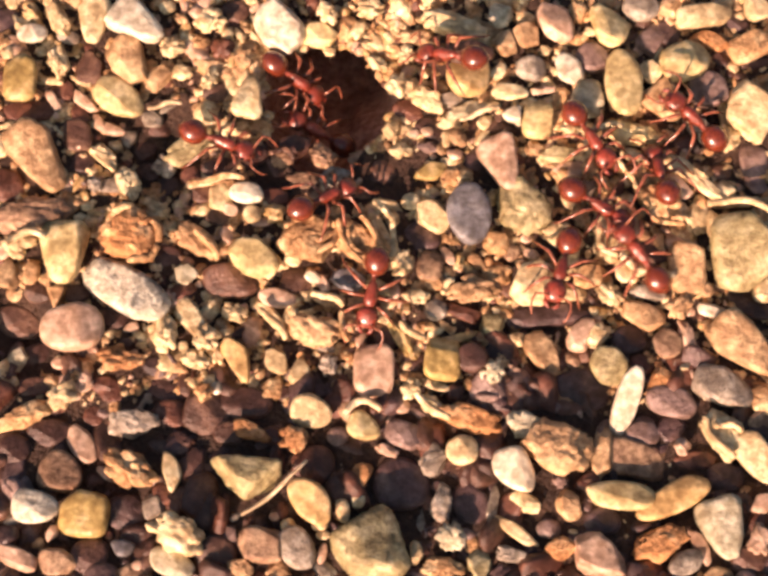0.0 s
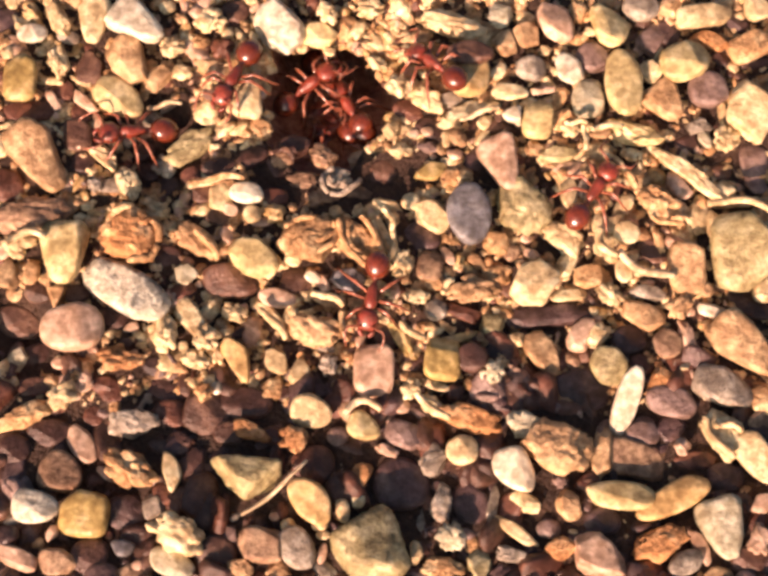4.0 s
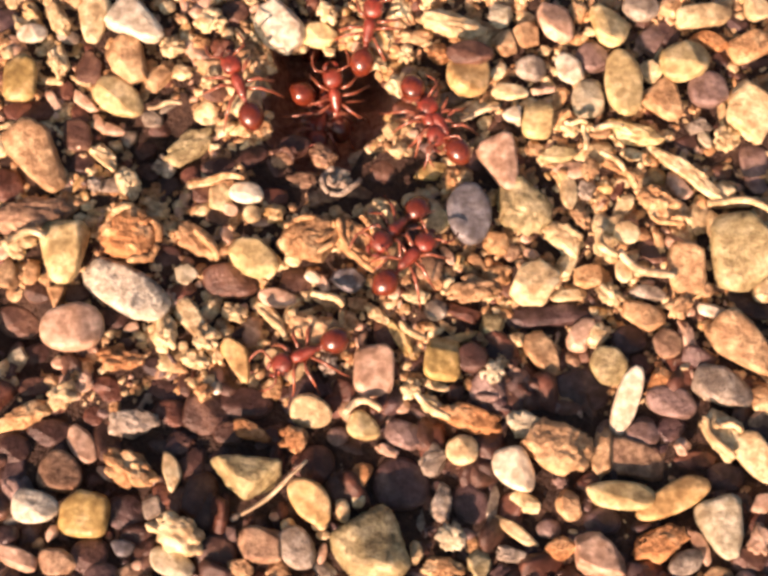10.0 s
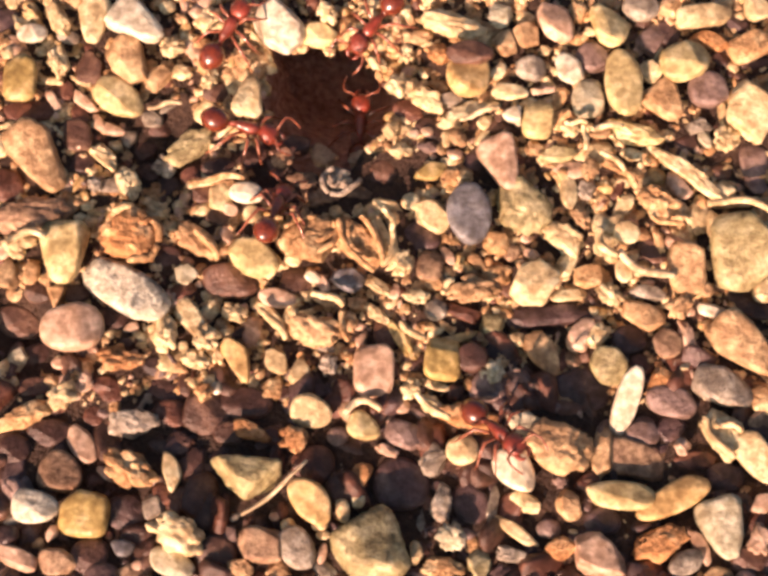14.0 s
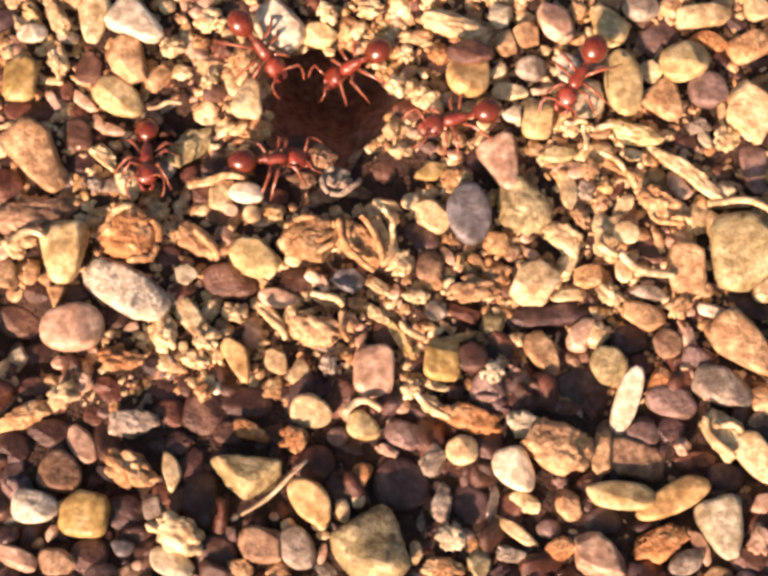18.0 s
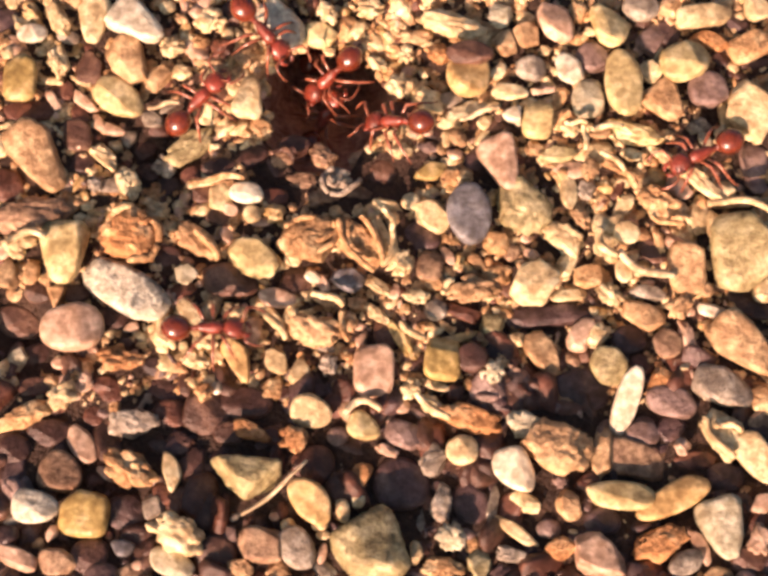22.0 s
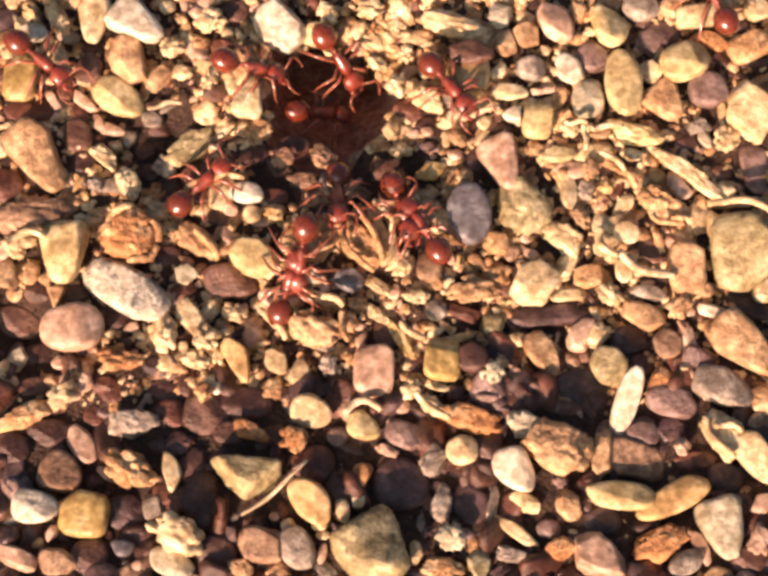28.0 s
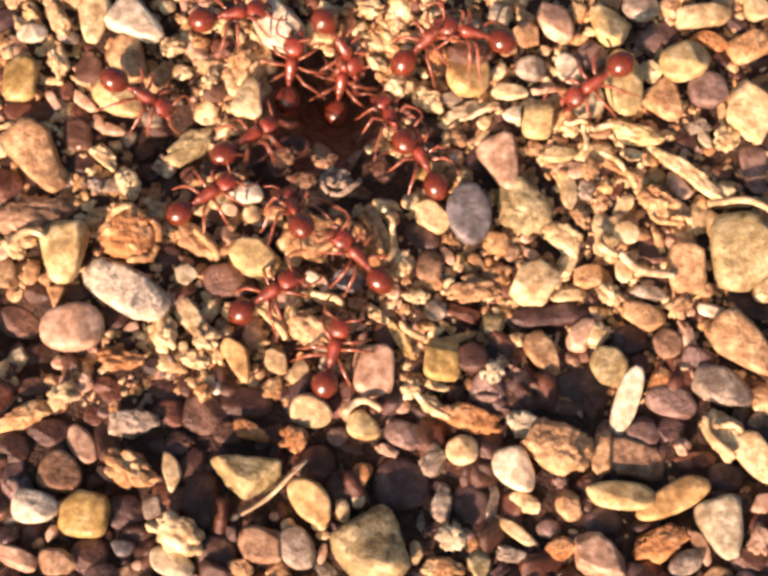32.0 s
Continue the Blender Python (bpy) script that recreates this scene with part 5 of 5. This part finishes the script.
    crawl((0.00, -12.4, 46.0, -90), (0.29, -12.4, 46.0, -90), (1.00, -12.4, 27.6, -163), (2.00, -15.2, 24.7, -130), (2.50, -7.4, 18.6, -30), (3.10, -6.3, 39.6, 90, 21), (9.40, -6.3, 39.6, 90, 21), (10.00, -6.7, 18.6, -99), (11.00, -9.6, -0.2, 84), (12.00, -11.8, 4.9, 76), (13.00, -10.7, 5.6, 73), (14.00, -11.0, 6.3, 74), (14.50, -11.5, 4.3, 87), (15.37, -6.9, 18.6, 71), (15.97, -6.3, 39.6, 90, 21), (18.73, -6.3, 39.6, 90, 21), (19.33, -7.8, 18.6, 164), (20.00, -19.2, 23.2, 132), (21.00, -18.1, 23.3, 144), (21.60, -7.7, 18.6, -17), (22.20, -6.3, 39.6, 90, 21), (32.00, -6.3, 39.6, 90, 21))
    crawl((0.00, -22.4, 46.0, -90), (1.20, -22.4, 46.0, -90), (2.00, -22.4, 25.2, -47), (3.00, -24.1, 24.4, -63), (3.83, -24.1, 46.0, 90), (16.30, -15.6, 46.0, -90), (17.00, -15.6, 31.3, 83), (17.70, -15.6, 46.0, 90), (28.30, 15.9, 46.0, -90), (29.00, 15.9, 28.3, 1), (30.00, 16.6, 27.3, 3), (31.00, 18.1, 23.5, 50), (32.00, 22.1, 20.1, -151))
    crawl((0.00, -6.3, 39.6, 90, 21), (1.47, -6.3, 39.6, 90, 21), (2.07, -8.3, 18.6, -173), (3.00, -23.2, 17.6, -141), (6.00, -32.0, 12.0, 120), (6.77, -52.0, 12.0, 180), (19.30, -52.0, 0.5, 0), (20.00, -39.8, 0.5, 152), (21.00, -30.7, -1.3, -26), (22.00, -17.2, -5.6, 1), (23.00, -3.8, -8.1, -10), (24.00, 6.5, 2.1, 60), (25.00, 8.1, 7.1, 83), (25.50, 8.3, 6.9, 91), (27.50, 3.4, 5.5, 119), (28.00, 3.8, 4.9, 122), (29.00, 4.8, 2.4, 120), (30.00, 4.8, 7.0, 121), (31.00, 5.0, 11.2, 98), (32.00, 3.8, 12.7, 117))
    crawl((0.00, -6.4, 39.6, 90, 21), (2.00, -6.4, 39.6, 90, 21), (3.00, -6.8, 22.6, 38), (6.00, -8.8, 19.9, 32), (7.00, -7.4, 22.9, 51), (7.80, -6.6, 39.6, 90, 21), (8.48, -6.3, 39.6, 90, 21), (9.08, -5.4, 18.6, -64), (10.00, 1.1, 4.5, -132), (11.00, 3.2, 8.7, -82), (12.00, 3.9, 14.1, -54), (12.54, -5.1, 18.6, 152), (13.14, -6.3, 39.6, 90, 21), (25.90, -6.3, 39.6, 90, 21), (26.50, -6.6, 18.6, -96), (27.50, -8.4, -0.1, 72), (28.00, -9.0, -0.1, 69), (29.00, -9.7, 0.6, 69), (30.00, -8.9, 0.6, 51), (31.00, -10.1, -1.6, 31), (32.00, -11.1, -1.4, 31))
    crawl((0.00, -6.3, 39.6, 90, 21), (8.90, -6.3, 39.6, 90, 21), (9.50, -5.7, 18.6, 57), (10.00, -1.4, 27.1, 76), (11.00, -1.3, 27.3, -21), (12.00, -10.3, 27.1, -32), (13.00, -14.9, 26.9, 59), (14.00, -15.8, 26.3, 56), (14.50, -15.9, 25.9, 45), (16.50, -15.2, 24.5, 98), (17.00, -15.8, 24.5, 104), (18.00, -13.4, 24.8, -46), (19.00, -12.7, 25.5, -9), (20.00, -12.7, 25.6, -40), (21.00, -12.3, 24.8, -43), (22.00, -12.7, 25.7, -46), (23.00, -10.0, 26.1, -23), (24.00, -8.5, 26.8, -3), (25.00, -6.5, 26.5, -5), (25.50, -6.4, 26.7, -11), (27.50, -6.0, 26.2, -46), (28.00, -5.3, 24.4, -48), (29.00, -3.9, 23.6, -86), (30.00, -2.2, 24.3, -93), (31.00, 0.8, 24.4, 113), (32.00, 4.9, 24.9, 36))
    crawl((0.00, -6.3, 39.6, 90, 21), (9.86, -6.3, 39.6, 90, 21), (10.46, -6.1, 18.6, -81), (11.00, -4.5, 8.2, -96), (11.54, -6.1, 18.6, 99), (12.14, -6.3, 39.6, 90, 21), (26.12, -6.3, 39.6, 90, 21), (26.72, -5.2, 18.6, -53), (27.50, 2.8, 7.7, -56), (28.00, 1.9, 6.7, -73), (29.00, 5.1, 4.7, -49), (30.00, 4.4, 8.8, -68), (31.00, 4.9, 13.0, -60), (32.00, 1.0, 16.6, 114))
    crawl((0.00, -6.3, 39.6, 90, 21), (10.90, -6.3, 39.6, 90, 21), (11.50, -6.9, 18.6, -139), (12.00, -11.5, 15.2, -27), (12.50, -6.9, 18.6, 41), (13.10, -6.3, 39.6, 90, 21), (23.41, -6.3, 39.6, 90, 21), (24.01, -7.9, 18.6, -138), (25.00, -19.6, 7.8, 33), (25.50, -18.1, 10.0, 43), (27.50, -17.8, 10.3, 42), (28.00, -18.0, 10.0, 41), (29.00, -17.4, 10.4, 46), (30.00, -17.9, 9.6, 38), (31.00, -17.1, 11.0, 43), (32.00, -17.7, 8.5, 32))
    crawl((0.00, -52.0, 4.8, 0), (15.44, -52.0, 4.8, 0), (16.50, -24.3, 4.8, -36), (17.00, -24.2, 4.9, -33), (18.00, -24.2, 13.0, -86), (19.00, -21.1, 15.6, 55), (21.00, -19.2, 18.6, 41), (22.00, -18.5, 19.1, 42), (23.00, -18.1, 19.0, 20), (24.00, -16.8, 19.3, 18), (25.00, -14.8, 20.2, 19), (27.50, -13.6, 21.9, 0), (28.00, -14.2, 22.1, -2), (29.00, -14.2, 22.7, 1), (30.00, -15.3, 25.4, -176), (31.00, -11.3, 25.7, -8), (32.00, -15.6, 27.2, 12))
    crawl((0.00, -6.3, 39.6, 90, 21), (16.66, -6.3, 39.6, 90, 21), (17.26, -4.6, 18.6, -12), (18.00, 7.7, 16.6, -166), (19.00, 4.4, 15.5, 176), (20.00, 5.5, 15.5, -21), (21.00, 4.2, 16.1, 166), (22.00, 2.0, 16.5, 164), (23.00, 1.0, 16.9, 162), (24.00, 3.4, 15.1, 168), (25.00, 0.9, 16.0, -5), (25.50, 1.2, 16.1, -8), (27.50, 5.8, 17.3, -50), (28.00, 6.7, 19.3, -53), (29.00, 8.2, 20.6, -65), (30.00, 7.1, 20.8, -61), (31.00, 9.6, 19.9, -72), (32.00, 8.8, 24.4, 168))
    crawl((0.00, -52.0, 23.2, 0), (24.30, -52.0, 23.2, 0), (25.00, -35.8, 23.2, -31), (27.50, -35.6, 23.2, -26), (28.00, -35.2, 22.4, -37), (29.00, -31.1, 21.8, -11), (30.00, -24.8, 19.3, -13), (32.00, -25.6, 19.2, -19))
    crawl((0.00, -6.3, 39.6, 90, 21), (26.27, -6.3, 39.6, 90, 21), (26.87, -6.1, 18.6, -81), (27.50, -4.3, 7.0, -83), (28.00, -4.6, 7.5, -89), (29.00, -3.0, 4.5, 106), (30.00, -2.1, -4.1, 67), (31.00, -5.7, -6.7, 64), (32.00, -4.8, -7.3, 74))


motions()
